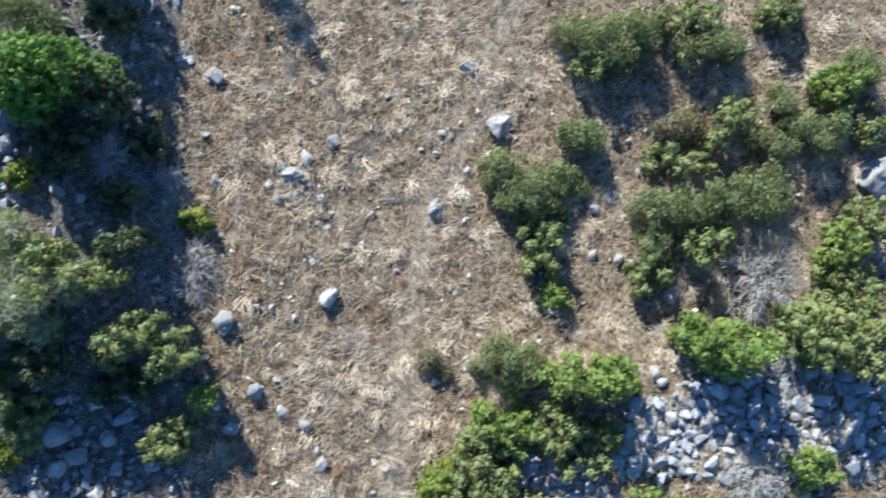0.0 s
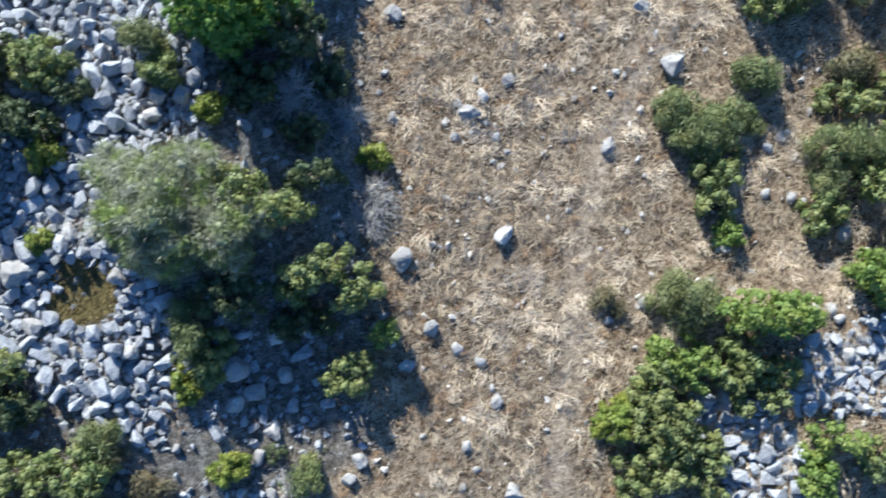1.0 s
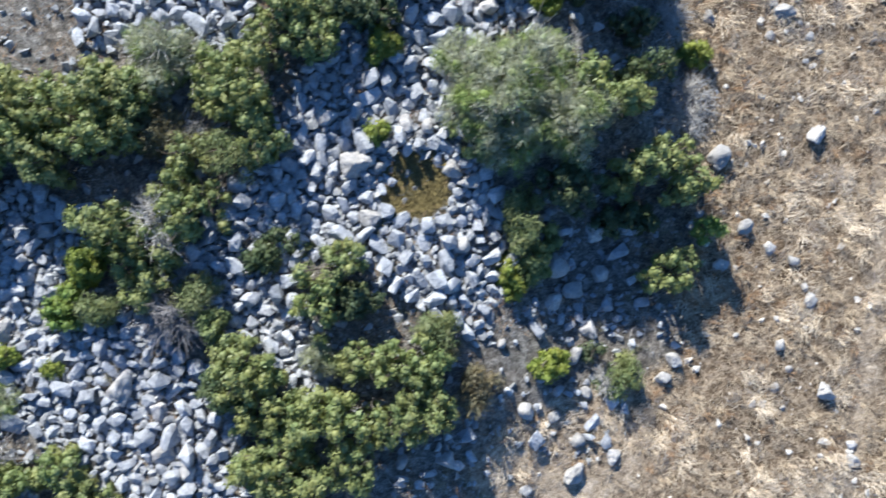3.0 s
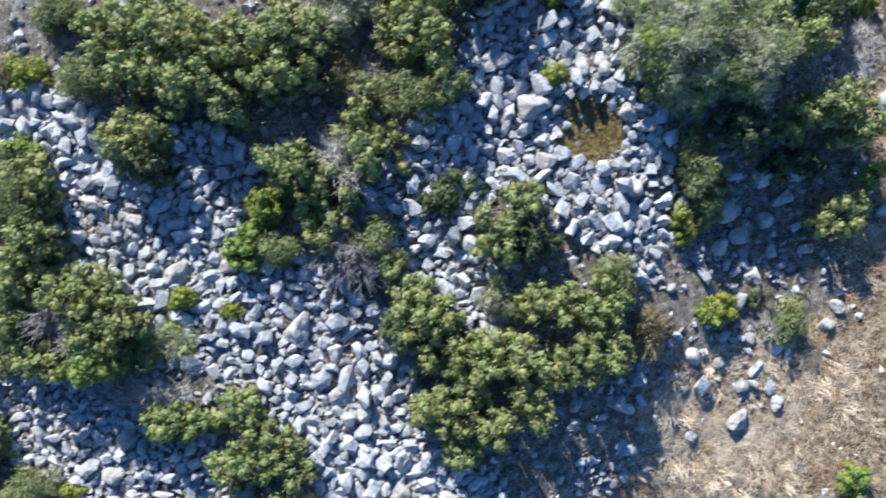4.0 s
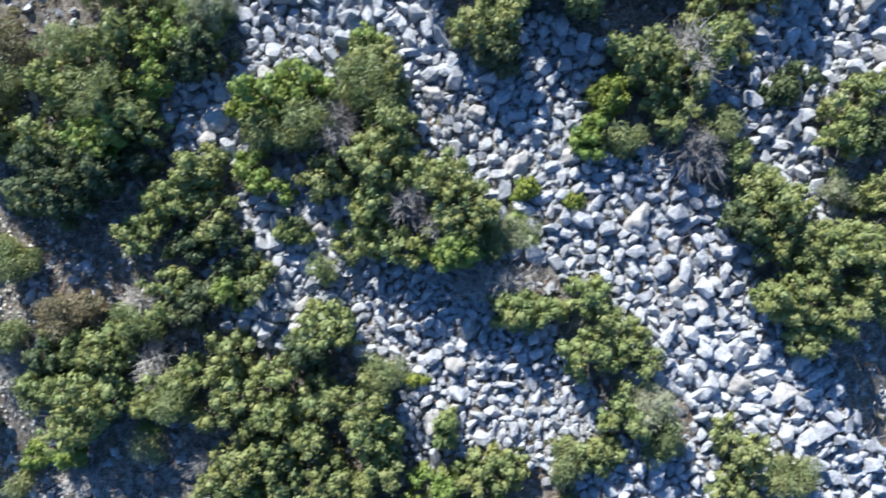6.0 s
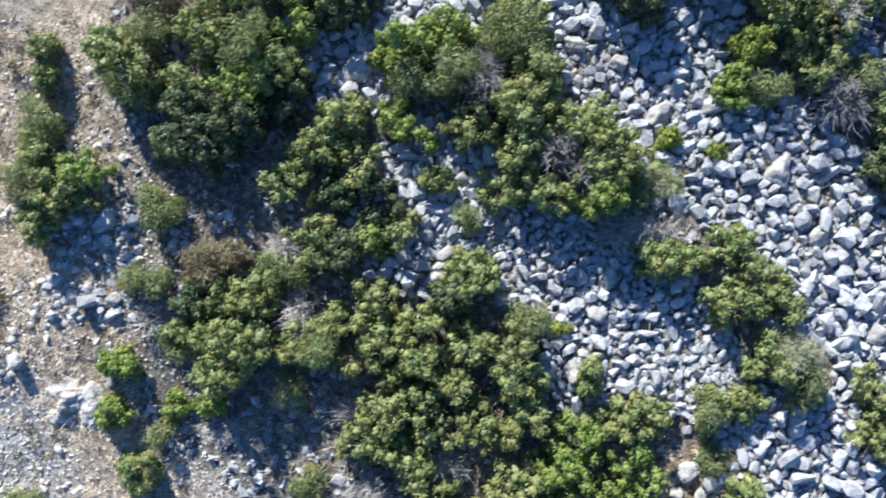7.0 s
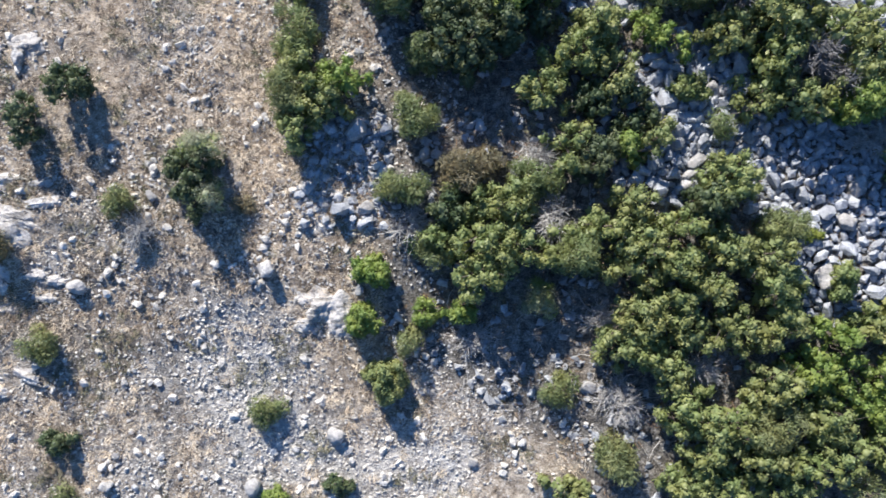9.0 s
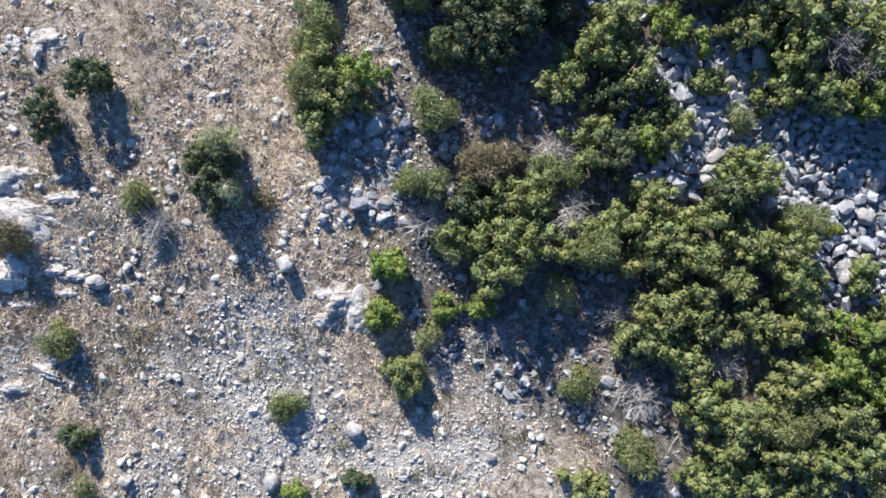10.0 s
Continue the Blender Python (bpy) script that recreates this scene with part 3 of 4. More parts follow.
shrub("green", -16.63, -0.38, 0.74, 0.63, 1.20)
shrub("green", -16.84, -1.23, 0.74, 0.63, 1.40)
shrub("green", -16.24, -0.98, 0.53, 0.53, 1.00)
shrub("green", -16.04, -0.32, 0.53, 0.43, 0.90)
shrub("olive", -20.52, -1.28, 0.53, 0.43, 0.80)
shrub("olive", -20.98, 0.02, 0.54, 0.37, 0.70)
shrub("lime", -21.76, -1.10, 0.44, 0.38, 0.30)
shrub("green", -19.46, -2.38, 0.79, 0.63, 1.20)
shrub("dark", -19.33, -2.89, 0.64, 0.37, 0.90)
shrub("green", -21.51, -3.32, 0.63, 0.58, 1.10)
shrub("green", -21.27, -4.27, 0.53, 0.42, 1.20)
shrub("green", -21.52, -4.90, 0.63, 0.63, 1.40)
shrub("green", -20.41, -5.38, 0.80, 0.60, 1.60)
shrub("green", -20.03, -6.09, 0.81, 0.55, 1.40)
shrub("green", -21.16, -6.58, 0.63, 0.53, 1.20)
shrub("green", -19.66, -5.69, 0.51, 0.51, 1.40)
shrub("bright", -20.13, -6.68, 0.50, 0.44, 1.30)
shrub("lime", -18.71, -5.46, 0.33, 0.27, 0.30)
shrub("silver", -18.90, -6.25, 0.48, 0.42, 0.35)
shrub("olive", -19.40, -6.50, 0.45, 0.40, 0.45)
shrub("lime", -17.75, -5.69, 0.27, 0.16, 0.20)
dead_shrub(-19.25, -7.28, 0.90, 0.38, 0.50)
shrub("green", -18.74, -7.81, 0.75, 0.43, 0.70)
shrub("green", -17.54, -7.58, 0.53, 0.43, 0.80)
shrub("green", -17.01, -8.12, 0.59, 0.43, 0.80)
shrub("green", -17.42, -8.63, 0.64, 0.53, 0.90)
shrub("green", -16.58, -8.86, 0.48, 0.48, 0.90)
shrub("russet", -25.04, -1.11, 0.65, 0.43, 0.70)
shrub("silver", -24.90, -1.99, 0.59, 0.49, 0.80)
shrub("lime", -23.00, -1.33, 0.49, 0.27, 0.30)
shrub("russet", -22.05, -1.07, 0.49, 0.33, 0.30)
shrub("bright", -21.71, -2.56, 0.49, 0.31, 0.40)
shrub("olive", -23.80, -1.07, 0.44, 0.33, 0.40)
shrub("olive", -26.62, -1.64, 0.76, 0.43, 0.80)
shrub("olive", -25.71, -1.82, 0.54, 0.35, 0.60)
dead_shrub(-22.30, -4.35, 0.37, 0.53, 1.20, True)
dead_shrub(-20.90, -5.71, 0.55, 0.47, 1.35, True)
dead_shrub(-20.44, -6.21, 0.42, 0.37, 1.25, True)
shrub("silver", -16.44, -9.62, 0.54, 0.43, 0.70)
shrub("green", -16.73, -9.82, 0.65, 0.48, 0.80)
shrub("olive", -16.03, -10.29, 0.43, 0.49, 0.60)
shrub("green", -17.37, -10.59, 0.65, 0.43, 0.50)
shrub("green", -19.41, -10.92, 0.86, 0.54, 0.65)
shrub("olive", -17.90, -10.71, 0.43, 0.43, 0.60)
shrub("green", -14.54, -10.38, 0.65, 0.54, 0.80)
shrub("olive", -13.63, -11.05, 0.65, 0.54, 0.70)
shrub("green", -14.70, -11.28, 0.55, 0.44, 0.60)
shrub("green", -20.28, -10.06, 0.30, 0.43, 0.60)
shrub("lime", -20.82, -9.17, 0.24, 0.16, 0.30)
shrub("russet", -28.73, -2.61, 0.65, 0.54, 0.80)
shrub("olive", -27.22, -2.78, 0.64, 0.53, 1.20)
shrub("green", -26.48, -2.57, 0.64, 0.53, 1.20)
shrub("bright", -25.68, -2.57, 0.65, 0.49, 0.90)
shrub("bright", -25.90, -3.26, 0.59, 0.49, 0.90)
shrub("dark", -25.09, -2.83, 0.62, 0.55, 0.90)
shrub("green", -22.44, -5.21, 0.59, 0.59, 0.90)
shrub("green", -21.57, -5.65, 0.64, 0.64, 1.10)
shrub("green", -21.89, -6.50, 0.59, 0.53, 1.00)
shrub("green", -23.23, -6.28, 0.35, 0.31, 0.50)
shrub("olive", -28.30, -9.47, 0.50, 0.39, 0.50)
shrub("silver", -26.12, -10.48, 0.39, 0.39, 0.40)
shrub("green", -25.84, -9.43, 0.54, 0.49, 1.15)
shrub("green", -22.42, -10.99, 0.64, 0.53, 1.00)
shrub("green", -23.29, -11.12, 0.54, 0.48, 0.90)
shrub("green", -27.68, -3.51, 0.64, 0.54, 1.10)
shrub("olive", -28.74, -3.47, 0.54, 0.43, 0.80)
shrub("olive", -26.76, -3.75, 0.64, 0.64, 1.35)
shrub("green", -27.89, -4.37, 0.54, 0.54, 1.10)
shrub("bright", -26.88, -4.49, 0.64, 0.48, 1.30)
shrub("green", -26.16, -4.27, 0.53, 0.53, 1.20)
shrub("bright", -23.58, -3.65, 0.85, 0.48, 1.20)
shrub("bright", -22.94, -3.55, 0.63, 0.48, 1.30)
shrub("olive", -21.78, -3.54, 0.74, 0.58, 1.20)
shrub("lime", -24.10, -3.82, 0.44, 0.44, 0.60)
shrub("green", -21.81, -2.67, 0.33, 0.27, 0.40)
shrub("olive", -22.83, -4.30, 0.63, 0.42, 1.40)
dead_shrub(-22.34, -4.13, 0.38, 0.54, 0.80)
shrub("green", -30.87, -3.75, 0.31, 0.31, 0.60)
shrub("green", -30.84, -4.29, 0.27, 0.27, 0.50)
shrub("russet", -31.57, -4.03, 0.25, 0.22, 0.25)
shrub("green", -17.12, -12.46, 0.54, 0.49, 0.70)
shrub("olive", -17.80, -11.70, 0.40, 0.35, 0.30)
shrub("green", -29.41, -3.87, 0.56, 0.64, 1.20)
shrub("olive", -29.10, -4.50, 0.48, 0.45, 1.10)
shrub("green", -28.77, -4.25, 0.49, 0.54, 0.90)
shrub("russet", -32.18, -3.38, 0.31, 0.25, 0.25)
shrub("green", -30.54, -6.18, 0.49, 0.49, 1.00)
shrub("olive", -31.10, -6.39, 0.49, 0.55, 0.90)
shrub("green", -24.45, -8.57, 0.54, 0.49, 1.10)
shrub("green", -24.88, -9.00, 0.65, 0.49, 1.10)
shrub("olive", -25.40, -9.50, 0.66, 0.44, 1.10)
shrub("green", -24.14, -9.33, 0.65, 0.54, 1.20)
shrub("green", -23.48, -9.11, 0.54, 0.49, 1.10)
shrub("green", -22.55, -8.14, 0.70, 0.59, 1.20)
shrub("dark", -22.93, -8.56, 0.49, 0.43, 1.00)
shrub("green", -24.45, -9.98, 0.65, 0.54, 1.10)
shrub("green", -23.59, -9.87, 0.65, 0.54, 1.10)
shrub("green", -22.52, -9.43, 0.65, 0.43, 1.10)
shrub("green", -21.80, -9.54, 0.64, 0.54, 1.20)
shrub("green", -21.59, -10.18, 0.64, 0.59, 1.20)
shrub("green", -21.56, -10.94, 0.54, 0.54, 1.10)
shrub("green", -22.82, -10.19, 0.49, 0.38, 1.00)
shrub("green", -24.34, -10.74, 0.76, 0.60, 1.10)
shrub("green", -23.59, -10.62, 0.60, 0.54, 1.10)
shrub("green", -24.63, -11.40, 0.66, 0.49, 0.90)
shrub("green", -23.87, -11.51, 0.55, 0.44, 0.90)
shrub("green", -23.63, -11.95, 0.55, 0.44, 0.80)
shrub("olive", -21.43, -9.00, 0.54, 0.38, 1.00)
shrub("bright", -20.40, -11.28, 0.65, 0.54, 0.80)
shrub("bright", -20.84, -11.82, 0.65, 0.54, 0.85)
shrub("bright", -20.18, -12.15, 0.54, 0.54, 0.80)
shrub("green", -21.74, -12.13, 0.65, 0.54, 1.00)
shrub("green", -23.35, -12.58, 0.65, 0.54, 1.00)
shrub("green", -22.62, -12.78, 0.76, 0.54, 1.10)
shrub("olive", -21.53, -12.89, 0.76, 0.54, 1.00)
shrub("green", -20.64, -12.79, 0.65, 0.54, 0.90)
shrub("green", -22.92, -13.34, 0.65, 0.49, 1.00)
shrub("green", -21.95, -13.54, 0.76, 0.54, 1.00)
shrub("green", -20.99, -13.64, 0.65, 0.54, 1.00)
shrub("green", -20.32, -13.44, 0.54, 0.54, 0.90)
shrub("green", -22.57, -14.00, 0.65, 0.44, 0.90)
shrub("green", -21.50, -14.21, 0.65, 0.43, 0.90)
shrub("green", -23.19, -14.03, 0.55, 0.44, 0.80)
shrub("olive", -24.55, -13.55, 0.56, 0.45, 0.50)
shrub("green", -25.55, -14.24, 0.56, 0.45, 0.60)
shrub("russet", -27.58, -7.90, 0.66, 0.44, 0.70)
shrub("green", -27.36, -8.56, 0.77, 0.55, 0.80)
shrub("olive", -28.79, -8.23, 0.61, 0.39, 0.70)
shrub("green", -26.71, -8.45, 0.66, 0.55, 0.90)
shrub("olive", -26.26, -8.11, 0.44, 0.44, 0.70)
shrub("green", -27.15, -9.33, 0.76, 0.55, 1.30)
shrub("green", -27.33, -9.96, 0.66, 0.55, 1.30)
shrub("green", -26.60, -9.45, 0.49, 0.49, 1.25)
shrub("green", -28.13, -9.33, 0.50, 0.44, 0.70)
shrub("dark", -27.91, -8.67, 0.44, 0.44, 0.70)
dead_shrub(-25.92, -8.89, 0.39, 0.55, 0.70)
dead_shrub(-26.19, -7.66, 0.33, 0.44, 0.60)
dead_shrub(-28.69, -9.00, 0.45, 0.39, 0.40)
shrub("bright", -29.47, -9.89, 0.39, 0.32, 0.40)
shrub("bright", -29.65, -10.92, 0.36, 0.36, 0.50)
shrub("bright", -28.40, -10.74, 0.34, 0.28, 0.40)
shrub("olive", -28.63, -11.37, 0.36, 0.32, 0.50)
shrub("green", -29.19, -12.12, 0.40, 0.48, 0.60)
shrub("olive", -25.77, -12.29, 0.39, 0.36, 0.50)
shrub("olive", -26.10, -10.43, 0.25, 0.20, 0.30)
shrub("bright", -27.67, -10.74, 0.32, 0.25, 0.40)
shrub("olive", -31.68, -12.79, 0.37, 0.40, 0.35)
shrub("dark", -30.18, -14.29, 0.32, 0.32, 0.40)
shrub("bright", -31.47, -14.55, 0.26, 0.21, 0.30)
shrub("olive", -36.20, -11.45, 0.32, 0.43, 0.50)
shrub("dark", -35.89, -13.43, 0.32, 0.29, 0.40)
shrub("olive", -35.76, -14.44, 0.26, 0.26, 0.30)
shrub("olive", -30.93, -5.18, 0.55, 0.60, 0.90)
shrub("green", -30.77, -5.73, 0.55, 0.49, 0.90)
shrub("bright", -29.99, -6.18, 0.60, 0.49, 1.00)
shrub("green", -30.33, -6.60, 0.55, 0.44, 0.90)
shrub("green", -30.94, -7.03, 0.44, 0.55, 0.80)
shrub("dark", -27.60, -5.43, 0.95, 0.85, 1.15)
shrub("olive", -28.58, -6.91, 0.44, 0.50, 0.70)
shrub("olive", -28.47, -5.56, 0.39, 0.44, 0.60)
shrub("dark", -27.93, -4.88, 0.65, 0.43, 1.10)
shrub("dark", -26.84, -5.21, 0.43, 0.49, 1.10)
shrub("green", -25.63, -7.48, 0.55, 0.55, 1.00)
shrub("dark", -25.07, -7.69, 0.44, 0.55, 0.90)
shrub("green", -25.43, -5.64, 0.60, 0.65, 1.10)
shrub("green", -24.66, -5.95, 0.49, 0.54, 1.00)
shrub("green", -25.09, -5.19, 0.54, 0.44, 1.00)
shrub("green", -26.06, -6.37, 0.55, 0.44, 0.90)
shrub("bright", -23.67, -5.29, 0.49, 0.49, 0.90)
shrub("dark", -26.15, -4.91, 0.44, 0.33, 0.70)
# the dark leaves in this gap carry its shade in their colour
shrub("dark", -24.39, -7.06, 0.45, 0.33, 0.55)
shrub("dark", -23.10, -6.16, 0.28, 0.33, 0.50)
shrub("dark", -25.17, -6.52, 0.44, 0.44, 0.70)
shrub("dark", -24.26, -6.59, 0.45, 0.45, 0.70)
shrub("green", -23.92, -7.35, 0.44, 0.44, 0.80)
shrub("bright", -24.39, -7.45, 0.39, 0.39, 0.70)
shrub("olive", -22.60, -7.05, 0.33, 0.28, 0.50)
shrub("silver", -32.77, -7.49, 0.41, 0.38, 1.00)
shrub("dark", -33.00, -8.09, 0.66, 0.70, 0.95)
shrub("silver", -32.59, -8.41, 0.33, 0.31, 0.75)
shrub("dark", -36.24, -6.95, 0.38, 0.47, 0.90)
shrub("dark", -35.39, -6.25, 0.44, 0.41, 1.00)
shrub("olive", -34.42, -8.51, 0.36, 0.33, 0.50)
dead_shrub(-34.08, -9.12, 0.28, 0.28, 0.30)
shrub("russet", -37.06, -9.35, 0.45, 0.33, 0.50)
dead_shrub(-23.03, -11.87, 0.44, 0.33, 0.50)
dead_shrub(-24.77, -10.88, 0.50, 0.39, 0.40)
dead_shrub(-27.43, -11.26, 0.40, 0.29, 0.20)
dead_shrub(-24.53, -12.46, 0.50, 0.50, 0.30)
shrub("russet", -32.01, -8.61, 0.20, 0.16, 0.20)
# low scrub in a shadowed corner; the shade is deepened by its leaf colour
shrub("dark", -7.40, 1.95, 0.60, 0.50, 0.55)
shrub("dark", -6.45, 1.15, 0.50, 0.45, 0.45)
shrub("dark", -5.95, 2.20, 0.45, 0.50, 0.50)
dead_shrub(-6.70, 1.85, 0.45, 0.40, 0.30)
dead_shrub(-5.55, 1.35, 0.35, 0.45, 0.30)
shrub("dark", -11.60, 1.20, 0.50, 0.55, 0.90)
shrub("green", -14.45, 0.10, 0.60, 0.50, 1.10)
shrub("green", -13.75, 0.45, 0.50, 0.45, 1.20)
shrub("russet", -15.55, -1.05, 0.50, 0.55, 0.45)
dead_shrub(-15.35, -1.25, 0.50, 0.50, 0.35)
shrub("green", -15.10, -1.60, 0.50, 0.45, 0.80)
shrub("bright", -19.35, -11.85, 0.55, 0.50, 0.80)
shrub("bright", -5.20, -9.35, 0.50, 0.40, 0.50)
shrub("bright", 4.30, -5.10, 0.60, 0.50, 0.90)
shrub("green", 5.05, -5.45, 0.60, 0.50, 0.80)
shrub("green", -25.00, -4.95, 0.45, 0.35, 0.80)
shrub("bright", -24.00, -5.05, 0.40, 0.42, 0.80)
shrub("olive", -23.80, -4.40, 0.50, 0.40, 0.80)
shrub("bright", -19.45, -12.60, 0.60, 0.50, 0.85)
shrub("green", -19.30, -13.30, 0.60, 0.55, 0.90)
shrub("green", -19.00, -14.00, 0.60, 0.50, 0.90)
shrub("olive", -19.90, -14.15, 0.55, 0.50, 0.90)
shrub("silver", -18.20, -12.90, 0.45, 0.35, 0.35)

# ---- stones ----
def cut_rock(rng, detail, planes, softness, rough):
    """A block of limestone: a ball cut by random planes, with softened, pitted faces."""
    bm = bmesh.new()
    bmesh.ops.create_icosphere(bm, subdivisions=detail, radius=1)
    normals = rng.normal(size=(planes, 3))
    normals /= np.linalg.norm(normals, axis=1)[:, None]
    depth = rng.uniform(0.5, 0.85, planes)
    for vert in bm.verts:
        d = np.array(vert.co)
        d /= np.linalg.norm(d)
        dots = normals @ d
        far = np.where(dots > 0.05, depth / np.maximum(dots, 0.05), 9)
        r = -math.log(np.sum(np.exp(-far * softness)) + math.exp(-1.05 * softness)) / softness
        at = Vector(d * 1.8 + normals[0] * 9)
        r += rough * (noise.noise(at) + 0.6 * noise.noise(at * 2.3) - 0.5 * abs(noise.noise(at * 4.1)) + 0.25 * noise.noise(at * 9))
        vert.co = Vector(d * max(r, 0.2))
    return bm


def rock_mesh(rng, name, material, detail=4, planes=13, softness=75, rough=0.07):
    bm = cut_rock(rng, detail, planes, softness, rough)
    for f in bm.faces:
        f.smooth = True
    me = bpy.data.meshes.new(name)
    bm.to_mesh(me)
    bm.free()
    me.materials.append(material)
    return me


def chip(rng, points):
    """A small angular stone: places and three-cornered faces."""
    bm = bmesh.new()
    for _ in range(points):
        d = rng.normal(size=3)
        d /= np.linalg.norm(d)
        bm.verts.new(d / np.sum(d ** 4) ** 0.25 * rng.uniform(0.78, 0.98))
    found = bmesh.ops.convex_hull(bm, input=bm.verts)
    bmesh.ops.delete(bm, geom=[g for g in found["geom_interior"] if isinstance(g, bmesh.types.BMVert)], context="VERTS")
    bmesh.ops.triangulate(bm, faces=bm.faces)
    bmesh.ops.recalc_face_normals(bm, faces=bm.faces)
    bm.verts.index_update()
    verts = np.array([v.co[:] for v in bm.verts])
    faces = np.array([[v.index for v in f.verts] for f in bm.faces])
    bm.free()
    return verts, faces


_rng = np.random.default_rng(11)
BOULDERS = [rock_mesh(_rng, "boulder", LIMESTONE) for _ in range(12)]
COBBLES = [rock_mesh(_rng, "boulder", LIMESTONE, 3) for _ in range(10)]
OUTCROPS = [rock_mesh(_rng, "rock_outcrop", BEDROCK, 4, 14, 40, 0.3) for _ in range(4)]
CHIPS = [chip(_rng, 17) for _ in range(28)]
NUGGETS = [chip(_rng, 10) for _ in range(24)]
GRAINS = [chip(_rng, 7) for _ in range(20)]
CHIP_MESHES = [mesh_of("stone", v, f, SCREE_STONE) for v, f in CHIPS]
TAKEN = []


def boulder(x, y, r, long=1.0, turn=None):
    """One loose block, half a hand deep in the soil."""
    rng = np.random.default_rng(int(abs(x * 551 + y * 87) * 10) + 1)
    ob = new("boulder", (BOULDERS if r > 0.19 else COBBLES)[rng.integers(10)])
    tall = rng.uniform(0.6, 0.85)
    wide = rng.uniform(0.8, 1.0)
    ob.scale = (r * long * 1.05, r * wide * 1.05, r * tall)
    ob.location = (x, y, float(ground_z(x, y)) + r * tall * 0.42)
    ob.rotation_euler = (rng.uniform(-0.3, 0.3), rng.uniform(-0.3, 0.3), rng.uniform(0, 6.28) if turn is None else turn)
    TAKEN.append((x, y, r * max(1, long) * 0.8))
    size = "large" if r > 0.26 else "small" if r < 0.15 else "angular"
    return tagged(ob, size + " grey-white limestone boulder " + beside(x, y), "boulder", "loose boulders")


def outcrop(x, y, r, long=1.5, turn=0.0):
    """Weathered bedrock that breaks through the soil."""
    rng = np.random.default_rng(int(abs(x * 551 + y * 87) * 10) + 2)
    ob = new("rock_outcrop", OUTCROPS[rng.integers(len(OUTCROPS))])
    ob.scale = (r * (1 + (long - 1) * 0.8) * 1.3, r * (1.2 if long < 1.7 else 0.9), r * 0.5)
    ob.location = (x, y, float(ground_z(x, y)) + r * 0.06)
    ob.rotation_euler = (rng.uniform(-0.2, 0.2), rng.uniform(-0.2, 0.2), turn)
    TAKEN.append((x, y, r))
    return tagged(ob, "pitted pale limestone outcrop breaking through stony soil", "rock outcrop", "rock outcrops")


boulder(1.16, 2.58, 0.31)
boulder(-2.38, -1.01, 0.22, 1.15, 1.60)
boulder(-4.51, -1.48, 0.28)
boulder(-3.92, -2.93, 0.21)
boulder(-4.39, -3.72, 0.21)
boulder(-3.39, -3.37, 0.17)
boulder(-2.85, 1.91, 0.18)
boulder(-3.12, 1.55, 0.26)
boulder(-4.68, 1.43, 0.16)
boulder(-3.39, 1.04, 0.14)
boulder(-5.40, -5.72, 0.21)
boulder(-5.64, -6.07, 0.19)
boulder(0.55, -2.42, 0.17)
boulder(-0.17, -2.80, 0.12)
boulder(3.18, 0.82, 0.17)
boulder(3.48, 1.06, 0.14)
boulder(3.65, -0.22, 0.14)
boulder(3.95, -0.31, 0.12)
boulder(3.12, -0.13, 0.14)
boulder(2.28, -1.28, 0.17)
boulder(-4.69, 3.57, 0.22)
boulder(0.54, 3.80, 0.21)
boulder(-0.16, 0.90, 0.21)
boulder(-2.28, 2.26, 0.18)
boulder(4.29, -2.55, 0.16)
boulder(4.45, -2.72, 0.14)
boulder(4.81, -0.96, 0.21)
boulder(9.09, 1.52, 0.53)
boulder(5.37, -3.53, 0.23)
boulder(4.91, -3.13, 0.16)
boulder(5.88, -3.92, 0.18)
boulder(4.21, -3.53, 0.23)
boulder(4.62, -3.47, 0.18)
boulder(-2.54, -4.46, 0.19)
boulder(-2.89, -3.63, 0.16)
boulder(-8.19, -3.64, 0.35)
boulder(-7.05, -3.02, 0.28)
boulder(-8.51, -6.64, 0.22)
boulder(-7.42, -7.36, 0.17)
boulder(-7.22, -6.38, 0.18)
boulder(-6.65, -7.72, 0.20)
boulder(-7.47, -5.63, 0.18, 1.40, 1.30)
boulder(-9.04, -5.31, 0.13)
boulder(-7.95, -3.64, 0.33)
boulder(-7.53, -4.24, 0.26)
boulder(-7.95, -4.46, 0.22)
boulder(-6.94, -3.95, 0.21)
boulder(-7.18, -5.06, 0.22)
boulder(-2.19, -6.40, 0.21)
boulder(-10.15, -7.59, 0.22)
boulder(-1.59, -7.83, 0.17)
boulder(-9.80, -3.34, 0.20)
boulder(-12.47, -0.80, 0.24)
boulder(-9.29, 1.35, 0.22)
boulder(-10.90, -0.94, 0.20)
boulder(-10.51, -0.99, 0.18)
boulder(-10.02, -1.82, 0.22)
boulder(-9.69, -2.05, 0.22, 1.30, 0.30)
boulder(-11.67, -1.65, 0.21)
boulder(-11.46, -1.76, 0.15)
boulder(-7.49, -8.09, 0.24, 1.30, 0.40)
boulder(-8.50, -8.39, 0.17)
boulder(-7.91, -6.85, 0.17)
boulder(-24.80, -4.12, 0.36)
boulder(-24.95, -4.52, 0.24)
boulder(-22.67, -6.27, 0.19)
boulder(-23.40, -7.38, 0.20)
boulder(-23.74, -6.74, 0.13)
boulder(-16.47, -6.07, 0.31, 1.30, 1.50)
boulder(-15.75, -6.51, 0.24)
boulder(-15.69, -7.34, 0.24, 1.20, 0.00)
boulder(-15.19, -7.73, 0.22)
boulder(-14.46, -9.30, 0.30)
boulder(-13.56, -9.46, 0.31)
boulder(-19.62, -3.97, 0.24)
boulder(-20.51, -3.59, 0.24)
